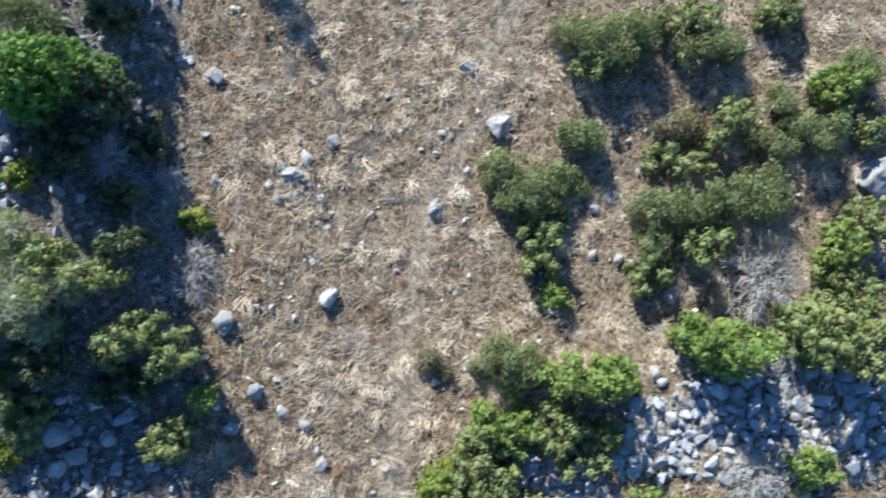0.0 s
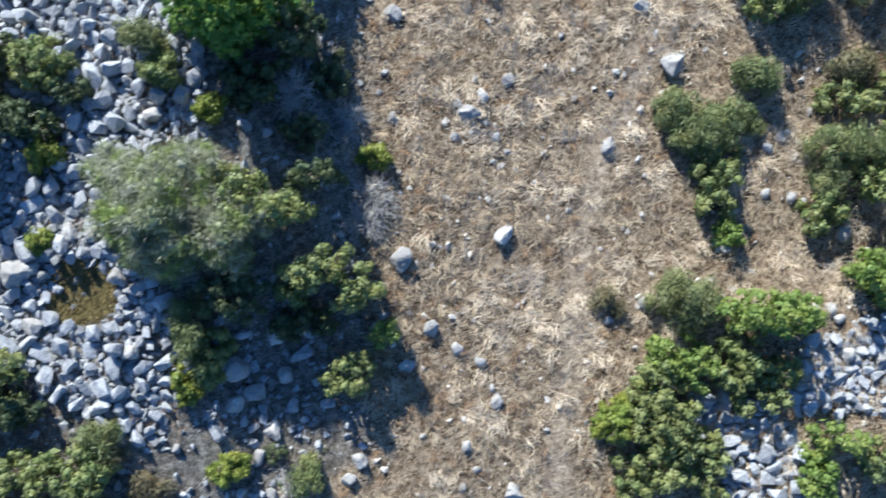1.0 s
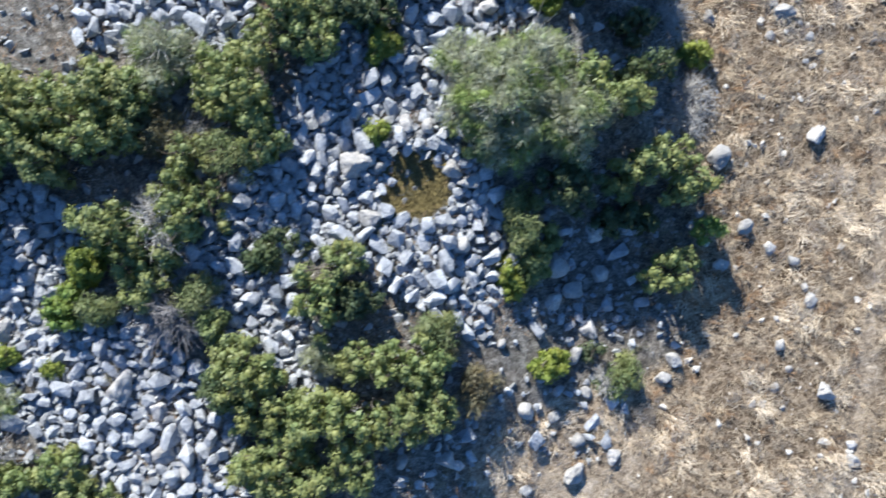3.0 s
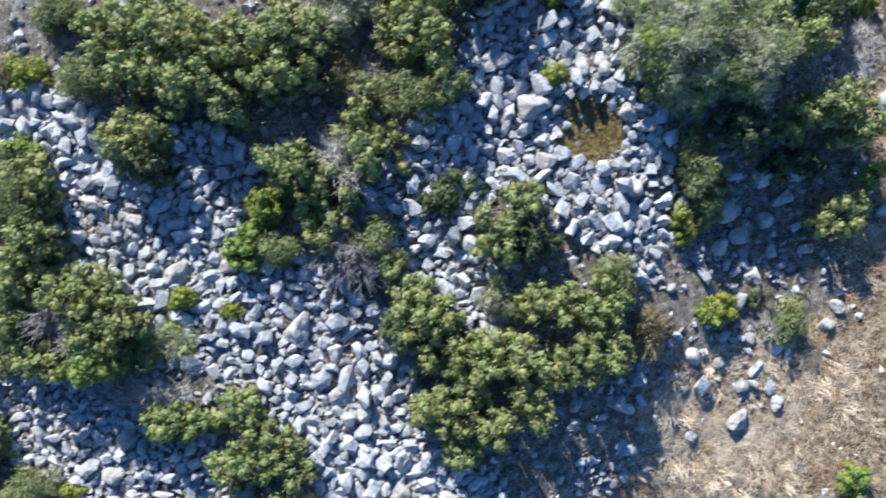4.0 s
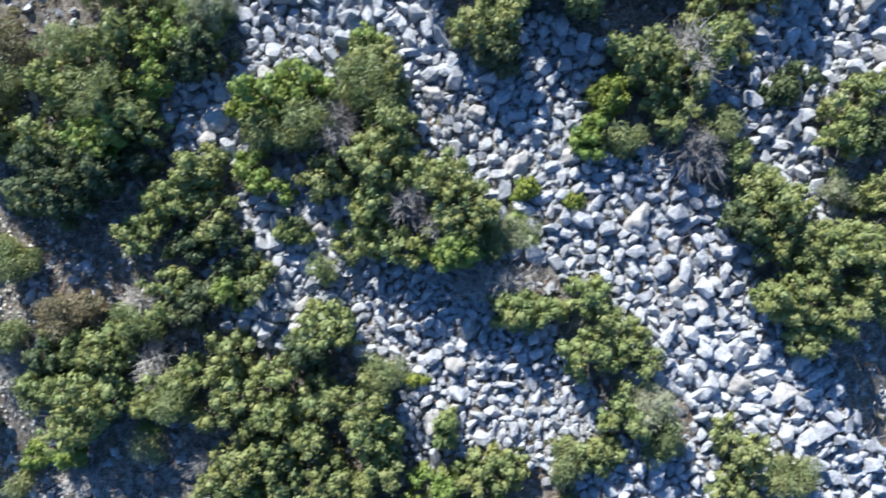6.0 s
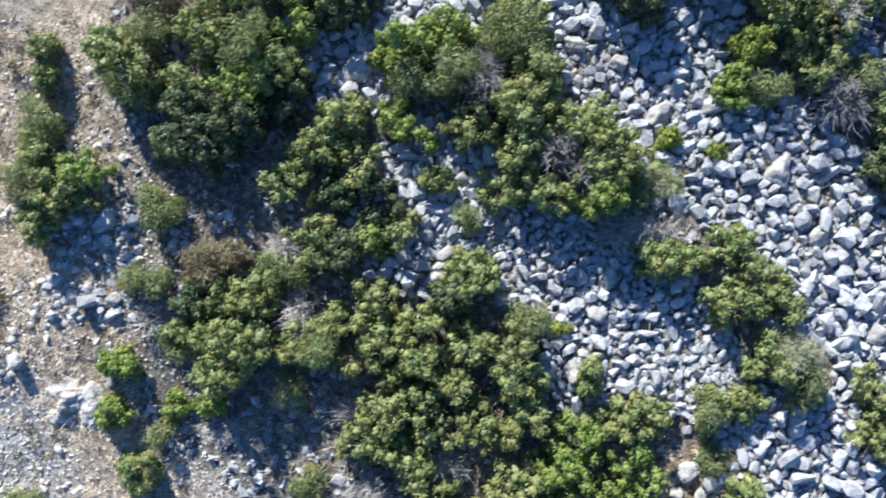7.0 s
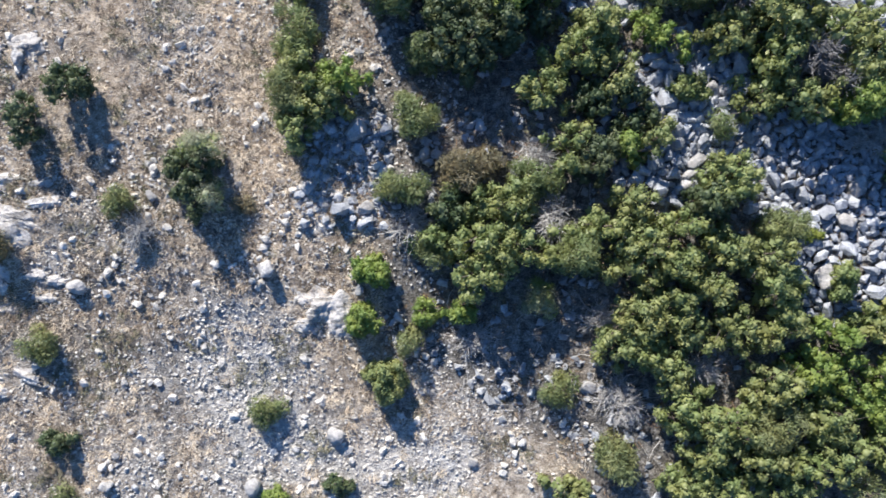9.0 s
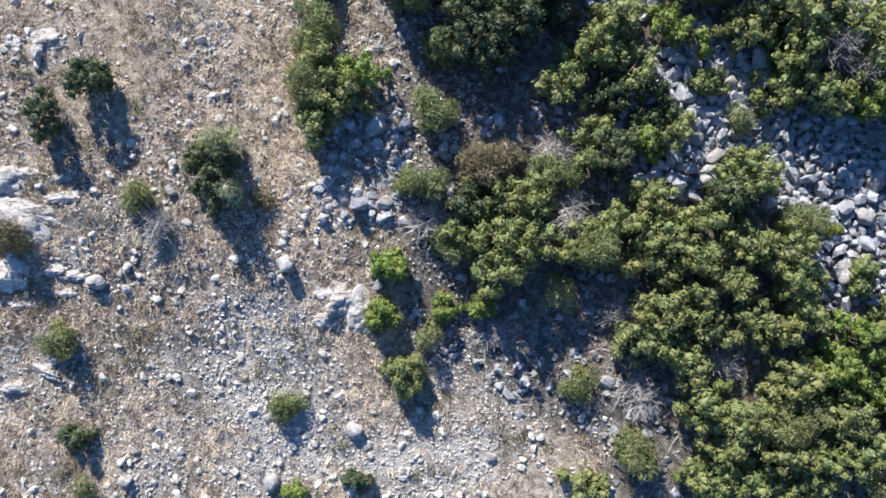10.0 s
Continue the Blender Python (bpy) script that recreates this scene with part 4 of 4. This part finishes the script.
boulder(-17.29, -2.92, 0.19, 1.30, 0.80)
boulder(-23.79, -3.18, 0.22)
boulder(-18.85, -4.97, 0.26, 1.30, 0.30)
boulder(-11.96, -1.73, 0.36)
boulder(-11.62, -2.78, 0.24)
boulder(-19.84, -8.22, 0.26)
boulder(-11.06, -7.57, 0.18)
boulder(-17.80, -4.80, 0.22, 1.20, 2.60)
boulder(-21.83, -1.77, 0.26)
outcrop(-30.52, -10.59, 0.34, 1.30, 0.60)
outcrop(-30.14, -10.85, 0.30, 1.30, 1.50)
outcrop(-30.81, -10.48, 0.16, 1.20, 0.40)
outcrop(-30.13, -11.11, 0.23, 1.20, 1.00)
outcrop(-30.76, -11.06, 0.21, 1.20, 0.00)
outcrop(-37.06, -8.69, 0.16, 1.50, 0.20)
outcrop(-36.61, -8.73, 0.20, 2.20, 2.90)
outcrop(-36.04, -8.16, 0.16, 2.20, 0.20)
outcrop(-35.89, -10.14, 0.16, 1.80, 0.00)
outcrop(-36.39, -5.39, 0.25, 1.30, 0.40)
outcrop(-37.07, -5.50, 0.18, 1.60, 0.00)
boulder(-31.56, -9.87, 0.21)
boulder(-35.42, -10.29, 0.21, 1.20, 0.00)
boulder(-33.89, -8.41, 0.14)
boulder(-29.77, -7.07, 0.23, 1.30, 1.00)
boulder(-30.73, -8.26, 0.16)
boulder(-30.44, -8.54, 0.16)
boulder(-29.59, -8.65, 0.17, 1.30, 0.20)
boulder(-29.23, -7.92, 0.17)
boulder(-30.61, -7.69, 0.14)
boulder(-30.37, -8.03, 0.11)
boulder(-29.71, -7.80, 0.11)
boulder(-30.23, -13.35, 0.19, 1.30, 2.90)
boulder(-27.39, -13.83, 0.14)
boulder(-34.78, -13.74, 0.11)
boulder(-34.94, -14.36, 0.16)
boulder(-31.90, -14.36, 0.23)
outcrop(-36.78, -8.08, 0.17, 2.40, 0.10)
outcrop(-37.12, -8.33, 0.34, 1.30, 0.00)
outcrop(-36.82, -9.03, 0.45, 1.50, 2.80)
outcrop(-37.13, -9.10, 0.23, 1.60, 2.90)
outcrop(-36.33, -8.98, 0.14, 2.20, 2.80)
outcrop(-36.02, -8.55, 0.17, 2.20, 0.20)
outcrop(-37.14, -10.17, 0.38, 1.40, 0.00)
outcrop(-36.33, -10.03, 0.17, 2.60, 0.00)
outcrop(-36.59, -12.09, 0.19, 2.20, 2.80)
outcrop(-37.18, -12.48, 0.17, 1.80, 0.00)
outcrop(-36.96, -10.72, 0.17, 1.80, 0.20)
outcrop(-36.25, -10.49, 0.14, 1.80, 0.00)
boulder(-33.56, -5.89, 0.10)
boulder(-33.50, -6.46, 0.08)
boulder(-28.41, -7.57, 0.17)
boulder(-28.17, -7.57, 0.15)
boulder(-25.14, -12.21, 0.19)
boulder(-23.01, -7.68, 0.18, 1.40, 0.60)
boulder(-23.12, -7.96, 0.16, 1.50, 0.60)
boulder(-23.28, -8.19, 0.15, 1.50, 0.50)
boulder(-21.95, -7.24, 0.16)
boulder(-22.51, -5.77, 0.16)
boulder(-22.42, -6.22, 0.20)
boulder(-22.79, -6.73, 0.16)
boulder(-19.90, -6.62, 0.22)
boulder(-20.06, -8.92, 0.22)
boulder(-20.50, -9.98, 0.29, 1.20, 1.20)
boulder(-21.56, -7.68, 0.13)
boulder(-24.40, -7.68, 0.18)
boulder(-23.67, -7.91, 0.14)
boulder(-36.56, -5.62, 0.20)
boulder(-35.20, -6.06, 0.14)
boulder(-19.28, -12.06, 0.18, 1.30, 0.60)
boulder(-18.22, -12.00, 0.27)
boulder(-17.83, -12.22, 0.22)
boulder(-17.55, -11.78, 0.18)
boulder(-18.00, -12.45, 0.18)
boulder(-18.44, -12.45, 0.16)

# pale stones half sunk in the dry grass
for x, y, r in ((-3.35, 1.75, 0.13), (-2.75, 1.35, 0.10), (-3.05, 1.15, 0.09), (-2.55, 1.05, 0.12), (-2.3, 0.75, 0.10), (-2.6, 0.55, 0.08), (-3.6, 1.3, 0.08),
                (-3.15, -5.4, 0.14), (-3.2, -4.85, 0.09), (-2.95, -5.9, 0.10), (-3.25, -6.3, 0.12), (-2.2, -6.35, 0.16), (-1.6, -7.5, 0.14), (-2.65, -4.2, 0.10),
                (-1.5, -5.1, 0.08), (-4.1, -5.2, 0.08), (-4.9, -2.2, 0.09), (-4.85, 2.35, 0.10), (-4.95, 1.95, 0.08), (-4.55, 0.3, 0.08), (-1.15, 3.2, 0.09)):
    boulder(x, y, r)


def inside(poly, x, y):
    hit = np.zeros(np.shape(x), bool)
    for (ax, ay), (bx, by) in zip(poly, poly[1:] + poly[:1]):
        if ay != by:
            hit ^= ((ay > y) != (by > y)) & (x < (bx - ax) * (y - ay) / (by - ay) + ax)
    return hit


def near(poly, x, y, margin):
    """In the outline, or no farther from it than that."""
    hit = inside(poly, x, y)
    if margin > 0:
        for a in np.arange(8) * math.pi / 4:
            hit |= inside(poly, x + margin * math.cos(a), y + margin * math.sin(a))
    return hit & ((x - PIT[0]) ** 2 + (y - PIT[1]) ** 2 > 0.42)


def scree(poly, label, sizes=(0.195, 0.13, 0.085), tries=(50, 170, 240), fill=1.0, margin=0.3, bed=75):
    """A field of loose stones, the large ones first and smaller ones packed between them."""
    cx, cy = sum(p[0] for p in poly) / len(poly), sum(p[1] for p in poly) / len(poly)
    px, py = [p[0] + k for p in poly for k in (-margin, margin)], [p[1] + k for p in poly for k in (-margin, margin)]
    rng = np.random.default_rng(int(abs(cx * 77 + cy * 19) * 10))
    root = new("scree")
    root.location = (cx, cy, float(relief(cx, cy)))
    tagged(root, label, "scree")
    box_area = (max(px) - min(px)) * (max(py) - min(py))

    def spots(count):
        x, y = rng.uniform(min(px), max(px), count), rng.uniform(min(py), max(py), count)
        keep = near(poly, x + 0.2 * grain(x, y, 0.5, 41), y + 0.2 * grain(x, y, 0.5, 42), margin)
        return x[keep], y[keep]
    taken = np.full((int(box_area * sum(tries)) + len(TAKEN) + 9, 3), 1e3)
    full = 0
    for t in TAKEN:
        if min(px) - 1 < t[0] < max(px) + 1 and min(py) - 1 < t[1] < max(py) + 1:
            taken[full] = t
            full += 1
    stones = []
    for size, tried in zip(sizes, tries):
        for x, y in zip(*spots(int(box_area * tried * fill))):
            r = size * rng.uniform(0.62, 1.12)
            now = taken[:full]
            if full and np.any((now[:, 0] - x) ** 2 + (now[:, 1] - y) ** 2 < ((now[:, 2] + r) * 0.78) ** 2):
                continue
            taken[full] = (x, y, r)
            full += 1
            stones.append((x, y, r))
    stones.sort(key=lambda s: -s[2])
    rest = Pile()
    for k, (x, y, r) in enumerate(stones):
        j = rng.integers(len(CHIPS))
        scale = np.array((r * rng.uniform(0.95, 1.5), r * rng.uniform(0.7, 1.0), r * rng.uniform(0.55, 0.95)))
        z = float(ground_z(x, y)) + scale[2] * rng.uniform(0.15, 1.0)
        spin = Euler((rng.uniform(-0.6, 0.6), rng.uniform(-0.6, 0.6), rng.uniform(0, 6.28)))
        if k < 290:
            ob = new("stone", CHIP_MESHES[j])
            ob.parent, ob.scale, ob.rotation_euler = root, scale, spin
            ob.location = Vector((x, y, z)) - root.location
        else:
            v, f = CHIPS[j]
            rest.add((v * scale) @ np.array(spin.to_matrix()).T + np.array((x, y, z)) - np.array(root.location), f)
    for x, y in zip(*spots(int(box_area * bed * fill))):
        r = rng.uniform(0.04, 0.1)
        v, f = GRAINS[rng.integers(len(GRAINS))]
        v = (v * (r * 1.2, r * 0.9, r * 0.7)) @ turned(rng.uniform(0, 6.28)).T
        rest.add(v + np.array((x, y, float(ground_z(x, y)) + r * 0.2)) - np.array(root.location), f)
    tagged(part("rubble_bed", rest.mesh("rubble_bed", SCREE_CHIP), root), "", kind="stuff")
    return root


scree([(-10.66, 3.48), (-8.79, 3.47), (-8.46, 1.37), (-9.46, 0.82), (-10.34, 0.05), (-10.13, -1.27), (-9.46, -1.83), (-9.25, -2.82), (-9.05, -3.95), (-9.75, -4.75), (-10.9, -4.2), (-11.68, -3.15), (-12.79, -3.03), (-13.57, -4.14), (-12.80, -5.91), (-13.02, -6.35), (-13.57, -6.35), (-14.45, -5.02), (-15.21, -3.91), (-14.33, -2.59), (-13.44, -1.26), (-12.77, -0.16), (-12.00, 0.94), (-12.98, 3.48)],
      "broad field of loose grey-white limestone scree around a grassy hollow")
scree([(-17.11, 2.46), (-13.98, 2.49), (-14.20, 1.17), (-14.64, 0.84), (-17.12, 0.82)],
      "pale limestone scree above the shrubs")
scree([(-22.51, -1.61), (-20.61, -1.73), (-20.29, -2.72), (-18.64, -2.39), (-17.43, -2.72), (-17.88, -4.04), (-17.77, -4.92), (-16.13, -4.92), (-14.70, -6.26), (-14.36, -7.59), (-13.48, -8.48), (-12.59, -9.48), (-16.13, -9.45), (-16.57, -8.45), (-17.33, -7.34), (-18.10, -6.68), (-19.75, -6.24), (-20.08, -5.14), (-21.29, -4.59), (-21.29, -2.94), (-22.51, -2.27)],
      "long tongue of loose grey-white limestone scree between shrubs")
scree([(-24.40, -1.63), (-22.05, -1.54), (-20.51, -1.99), (-20.29, -2.87), (-21.17, -2.98), (-22.61, -2.42), (-22.73, -3.30), (-24.19, -3.29), (-23.73, -2.41)],
      "pale limestone scree patch at the edge of the shrubs")
scree([(-22.06, -6.85), (-20.0, -6.75), (-19.0, -7.6), (-17.64, -9.38), (-17.53, -10.04), (-17.86, -10.70), (-20.51, -10.70), (-20.84, -9.93), (-20.73, -9.16), (-21.95, -8.28)],
      "small-stoned pale limestone scree hollow", sizes=(0.155, 0.115, 0.08), tries=(60, 200, 260))
scree([(-16.31, -8.28), (-13.84, -8.29), (-12.62, -9.63), (-11.09, -10.98), (-11.25, -12.19), (-13.51, -11.86), (-15.30, -10.07), (-15.86, -9.39)],
      "loose limestone scree running out into dry soil", margin=0.0)
scree([(-17.50, -11.23), (-16.83, -10.63), (-15.25, -10.54), (-14.80, -11.93), (-14.79, -12.94), (-17.16, -12.90)],
      "pale limestone scree pocket among low shrubs")
scree([(-25.87, -3.40), (-24.86, -3.46), (-24.08, -3.96), (-24.24, -4.62), (-25.09, -4.62)],
      "few pale blocks between dense shrubs")
scree([(-23.51, -5.07), (-22.95, -5.63), (-22.39, -6.40), (-22.84, -7.40), (-23.51, -8.40), (-24.41, -8.07), (-24.75, -7.18), (-24.08, -5.85)],
      "broken limestone blocks in a gap between shrubs", tries=(30, 60, 60))
scree([(-23.73, -5.82), (-22.84, -5.38), (-22.18, -5.72), (-22.29, -6.50), (-22.73, -8.08), (-23.73, -7.96), (-23.84, -6.84)],
      "limestone rubble in a gap between shrubs", tries=(40, 90, 90))
scree([(3.77, -3.49), (5.03, -3.01), (7.11, -2.91), (9.65, -2.80), (9.64, -4.19), (7.10, -4.18), (5.36, -4.40), (3.87, -4.52)],
      "shaded limestone scree beside bright shrubs")
scree([(1.84, -4.70), (2.65, -4.70), (3.29, -5.14), (3.81, -6.40), (3.81, -7.68), (2.97, -7.75), (2.76, -6.71)],
      "narrow tongue of pale limestone scree beside shrubs")
scree([(-9.59, -5.15), (-6.13, -5.20), (-6.37, -7.80), (-8.76, -7.78), (-9.69, -9.44), (-11.48, -9.15), (-9.58, -6.49)],
      "scattered limestone blocks on dry soil", margin=0.0, sizes=(0.2, 0.12, 0.07), tries=(3, 6, 8), fill=0.38, bed=16)
scree([(-8.81, -2.82), (-6.02, -2.83), (-6.00, -5.19), (-8.82, -5.08)],
      "half-buried limestone blocks in shaded soil", margin=0.0, sizes=(0.24, 0.15, 0.08), tries=(2, 4, 6), fill=0.6, bed=25)
scree([(-30.96, -6.85), (-29.15, -6.84), (-29.14, -9.10), (-30.95, -9.11)],
      "limestone blocks in the shade of a shrub", margin=0.0, sizes=(0.16, 0.1, 0.06), tries=(6, 20, 30))


def strewn(name, label, category, spots, material, low, high, grains=GRAINS):
    """Many little stones lying about, one object."""
    rng = np.random.default_rng(len(spots))
    pile, kinds = Pile(), grains
    pick = rng.integers(len(kinds) * 3, size=len(spots))
    for k in range(len(kinds) * 3):
        at = spots[pick == k]
        if not len(at):
            continue
        v, f = kinds[k % len(kinds)]
        r = low + (high - low) * rng.random(len(at)) ** 3
        v = (v * (1.2, 0.9, 0.7)) @ any_turn(rng, 0.5).T
        turn = rng.uniform(0, 6.28, len(at))
        c, s = np.cos(turn)[:, None], np.sin(turn)[:, None]
        verts = np.stack((v[:, 0] * c - v[:, 1] * s, v[:, 0] * s + v[:, 1] * c, np.broadcast_to(v[:, 2], (len(at), len(v)))), -1) * r[:, None, None]
        verts += np.column_stack((at, ground_z(at[:, 0], at[:, 1]) + r * 0.25))[:, None]
        pile.add(verts.reshape(-1, 3), (f[None] + np.arange(len(at))[:, None, None] * len(v)).reshape(-1, 3))
    return tagged(new(name, pile.mesh(name, material)), label, category, kind="stuff")


def scatter(count, left, right, low, high, want, seed):
    rng = np.random.default_rng(seed)
    x, y = rng.uniform(left, right, count), rng.uniform(low, high, count)
    keep = rng.random(count) < want(x, y) * smooth(9.8, 8.2, np.abs(y - 0.337 * x))
    return np.stack((x[keep], y[keep]), 1)


def west_weight(x, y):
    straw, dust, grit, moss = zones(x, y)
    return west_of(x - 1.5, y) * np.clip(0.34 + 0.9 * grit + 0.4 * grain(x, y, 0.7, 51), 0.08, 1) * (1 - 0.75 * track(x, y))


def swath_weight(x, y):
    straw, dust, grit, moss = zones(x, y)
    return straw * (1 - 0.55 * dust)


def mid_weight(x, y):
    soil = np.exp(-(((x + 7.6) / 2.0) ** 2 + ((y + 6.0) / 1.3) ** 2) ** 2)
    return (1 - zones(x, y)[0]) * (1 - west_of(x, y)) * np.clip(0.6 + 0.6 * grain(x, y, 0.8, 52), 0, 1) * (1 - 0.8 * soil)


strewn("gravel", "grey-white crushed limestone gravel on bare soil", "gravel",
       scatter(80000, -38.5, -25, -16, -3, west_weight, 61), RUBBLE, 0.013, 0.048)
strewn("rubble", "broken pale limestone rubble on stony bare soil", "rubble",
       scatter(6500, -38.5, -25, -16, -3, lambda x, y: west_weight(x, y) * np.clip(0.45 + 1.1 * grain(x, y, 1.1, 65), 0.08, 1), 62), RUBBLE, 0.03, 0.11, CHIPS)
strewn("grass_pebbles", "small pale stones lying in dry straw grass", "pebbles",
       scatter(5200, -12, 10, -12, 6, lambda x, y: swath_weight(x, y) * np.clip(0.4 + grain(x, y, 1.1, 53), 0.05, 1), 63), RUBBLE, 0.015, 0.1, NUGGETS)
strewn("shrub_rubble", "loose pale stones on shaded soil between shrubs", "rubble",
       scatter(23000, -30, -4, -15, 6, mid_weight, 64), SCREE_CHIP, 0.02, 0.13, NUGGETS)


# ---- dry grass and litter ----
def grass(name, label, spots, material, blades, length, lean, width=0.006, spread=1.0, clump=0.05):
    rng = np.random.default_rng(len(spots) + 7)
    n, k = len(spots), blades
    ang = rng.uniform(0, 6.28, (n, 1)) + rng.normal(size=(n, k)) * spread
    long = length * rng.uniform(0.5, 1.25, (n, k)) * rng.uniform(0.7, 1.2, (n, 1))
    tip = np.minimum(lean * rng.uniform(0.55, 1.25, (n, k)), 1.52)
    base = spots[:, None] + rng.normal(size=(n, k, 2)) * clump
    out = np.stack((np.cos(ang), np.sin(ang)), -1)
    side = np.stack((-out[..., 1], out[..., 0]), -1) * width
    z0 = np.repeat(ground_z(spots[:, 0], spots[:, 1])[:, None], k, 1) + (0.02 if lean > 1.4 else 0)
    p1 = base + out * (long * 0.45 * np.sin(tip * 0.75))[..., None]
    p2 = base + out * (long * np.sin(tip))[..., None] + rng.normal(size=(n, k, 2)) * 0.03
    z1, z2 = z0 + long * 0.42 * np.cos(tip * 0.75) + 0.01, z0 + long * np.cos(tip) * 0.6 + 0.02
    rows = [np.concatenate((p, z[..., None]), -1) for p, z in ((base - side, z0), (base + side, z0), (p1 + side * 0.8, z1),
            (p1 - side * 0.8, z1), (p2 + side * 0.35, z2), (p2 - side * 0.35, z2))]
    verts = np.stack(rows, 2).reshape(-1, 3)
    i = np.arange(n * k)[:, None] * 6
    faces = i + (0, 1, 4, 5) if lean > 1.4 else np.concatenate((i + (0, 1, 2, 3), i + (3, 2, 4, 5)))
    return tagged(new(name, mesh_of(name, verts, faces, material, False)), label, "dry grass", kind="stuff")


def tufted(x, y):
    straw, dust, grit, moss = zones(x, y)
    return straw * (1 - 0.85 * dust) * np.clip(0.62 + 0.6 * grain(x, y, 0.6, 55), 0.12, 1)


def rusty_side(x, y):
    """The western side of the grass strip, browner than the rest."""
    return smooth(-2.6, -4.6, x) * smooth(-6.0, -4.0, y)


def clumped(x, y):
    return tufted(x, y) * np.clip(grain(x, y, 0.9, 59) * 1.5 + 0.3 + 0.25 * smooth(-4, -1.5, x), 0.02, 1) * (1 - 0.6 * rusty_side(x, y))


def west_weeds(x, y):
    return west_of(x, y) * np.clip(0.45 - zones(x, y)[2] + grain(x, y, 1.2, 57) * 0.6, 0.05, 1) * (1 - 0.8 * track(x, y))


def west_straw(x, y):
    return np.maximum(west_of(x, y) * np.clip(grain(x, y, 0.8, 56) * 1.3, 0.04, 1) * 0.8, np.clip(dry_rim(x, y), 0, 1))


grass("fallen_straw", "loose fallen straw matted over the ground", scatter(16000, -12, 10.5, -12.5, 6, swath_weight, 70), STRAW, 6, 0.2, 1.5, 0.0042, 3.0, 0.1)
grass("dry_grass", "matted straw-coloured dry grass tufts", scatter(4800, -12, 10.5, -12.5, 6, tufted, 71), STRAW, 18, 0.27, 1.05, 0.0048)
grass("pale_grass", "bleached cream-coloured grass clumps", scatter(5600, -12, 10.5, -12.5, 6, clumped, 77), PALE_STRAW, 34, 0.27, 0.9, 0.005, 0.65, 0.09)
grass("rusty_weeds", "low rusty brown withered weeds", scatter(4600, -12, 10.5, -12.5, 6, lambda x, y: tufted(x, y) * (0.42 + 0.55 * rusty_side(x, y)), 72), RUST, 18, 0.2, 0.9)
grass("sparse_grass", "sparse pale dry grass on stony soil", scatter(6500, -38.5, -16, -16, -3, west_straw, 73), PALE_STRAW, 18, 0.16, 1.05, 0.0042)
grass("withered_weeds", "low withered brown weeds on stony soil", scatter(6500, -38.5, -25, -16, -3, west_weeds, 74), WITHERED, 13, 0.13, 0.9)
grass("olive_weeds", "low olive-brown weed clumps on stony soil", scatter(5200, -38.5, -25, -16, -3,
      lambda x, y: west_of(x, y) * np.clip(1.6 * grain(x, y, 0.75, 83) - 0.15, 0, 1), 84), SAGE, 15, 0.12, 0.75)
grass("bleached_straw", "fallen bleached straw on stony soil", scatter(10000, -38.5, -25, -16, -3, west_weeds, 78), PALE_STRAW, 7, 0.14, 1.5, 0.0045, 3.0, 0.1)
grass("grey_weeds", "low grey-green weeds between shrubs",
      scatter(5200, -30.5, -4, -15.5, 6, lambda x, y: mid_weight(x, y) * np.clip(0.1 + grain(x, y, 1.0, 58), 0, 1), 75), SAGE, 13, 0.16, 0.8)
grass("shaded_straw", "fallen dry stalks and litter between shrubs", scatter(9000, -30.5, -4, -15.5, 6, lambda x, y: mid_weight(x, y) * 0.8, 79), RUST, 5, 0.2, 1.45, 0.005, 3.0, 0.12)
grass("pit_grass", "brownish-green grass in a stone-ringed hollow", scatter(900, PIT[0] - 0.75, PIT[0] + 0.75, PIT[1] - 0.7, PIT[1] + 0.7,
      lambda x, y: np.exp(-((((x - PIT[0]) ** 2 + (y - PIT[1]) ** 2) / 0.42) ** 3)), 76), MOSS, 14, 0.1, 0.9)


def litter(spots):
    rng = np.random.default_rng(81)
    pile = Pile()
    for x, y in spots:
        a, long = rng.uniform(0, 6.28), rng.uniform(0.12, 0.5)
        d = np.array((math.cos(a), math.sin(a), 0)) * long
        z = float(ground_z(x, y)) + 0.03
        bend = rng.normal(size=3) * 0.04
        pile.add(*tube(((x, y, z), np.array((x, y, z + 0.03)) + d * 0.5 + bend, np.array((x, y, z + rng.uniform(0, 0.08))) + d), (0.008, 0.006, 0.003), 3))
    return tagged(new("fallen_twigs", pile.mesh("fallen_twigs", GREY_TWIG, False)), "fallen bleached grey twigs on the ground", "twigs", kind="stuff")


litter(scatter(10000, -33, -4, -16, 6, lambda x, y: mid_weight(x, y) * 0.5 + 2.2 * west_of(x, y) * (1 - west_of(x, y)) + np.exp(-((x + 26.2) / 1.8) ** 2 - ((y + 11.4) / 1.3) ** 2), 82))
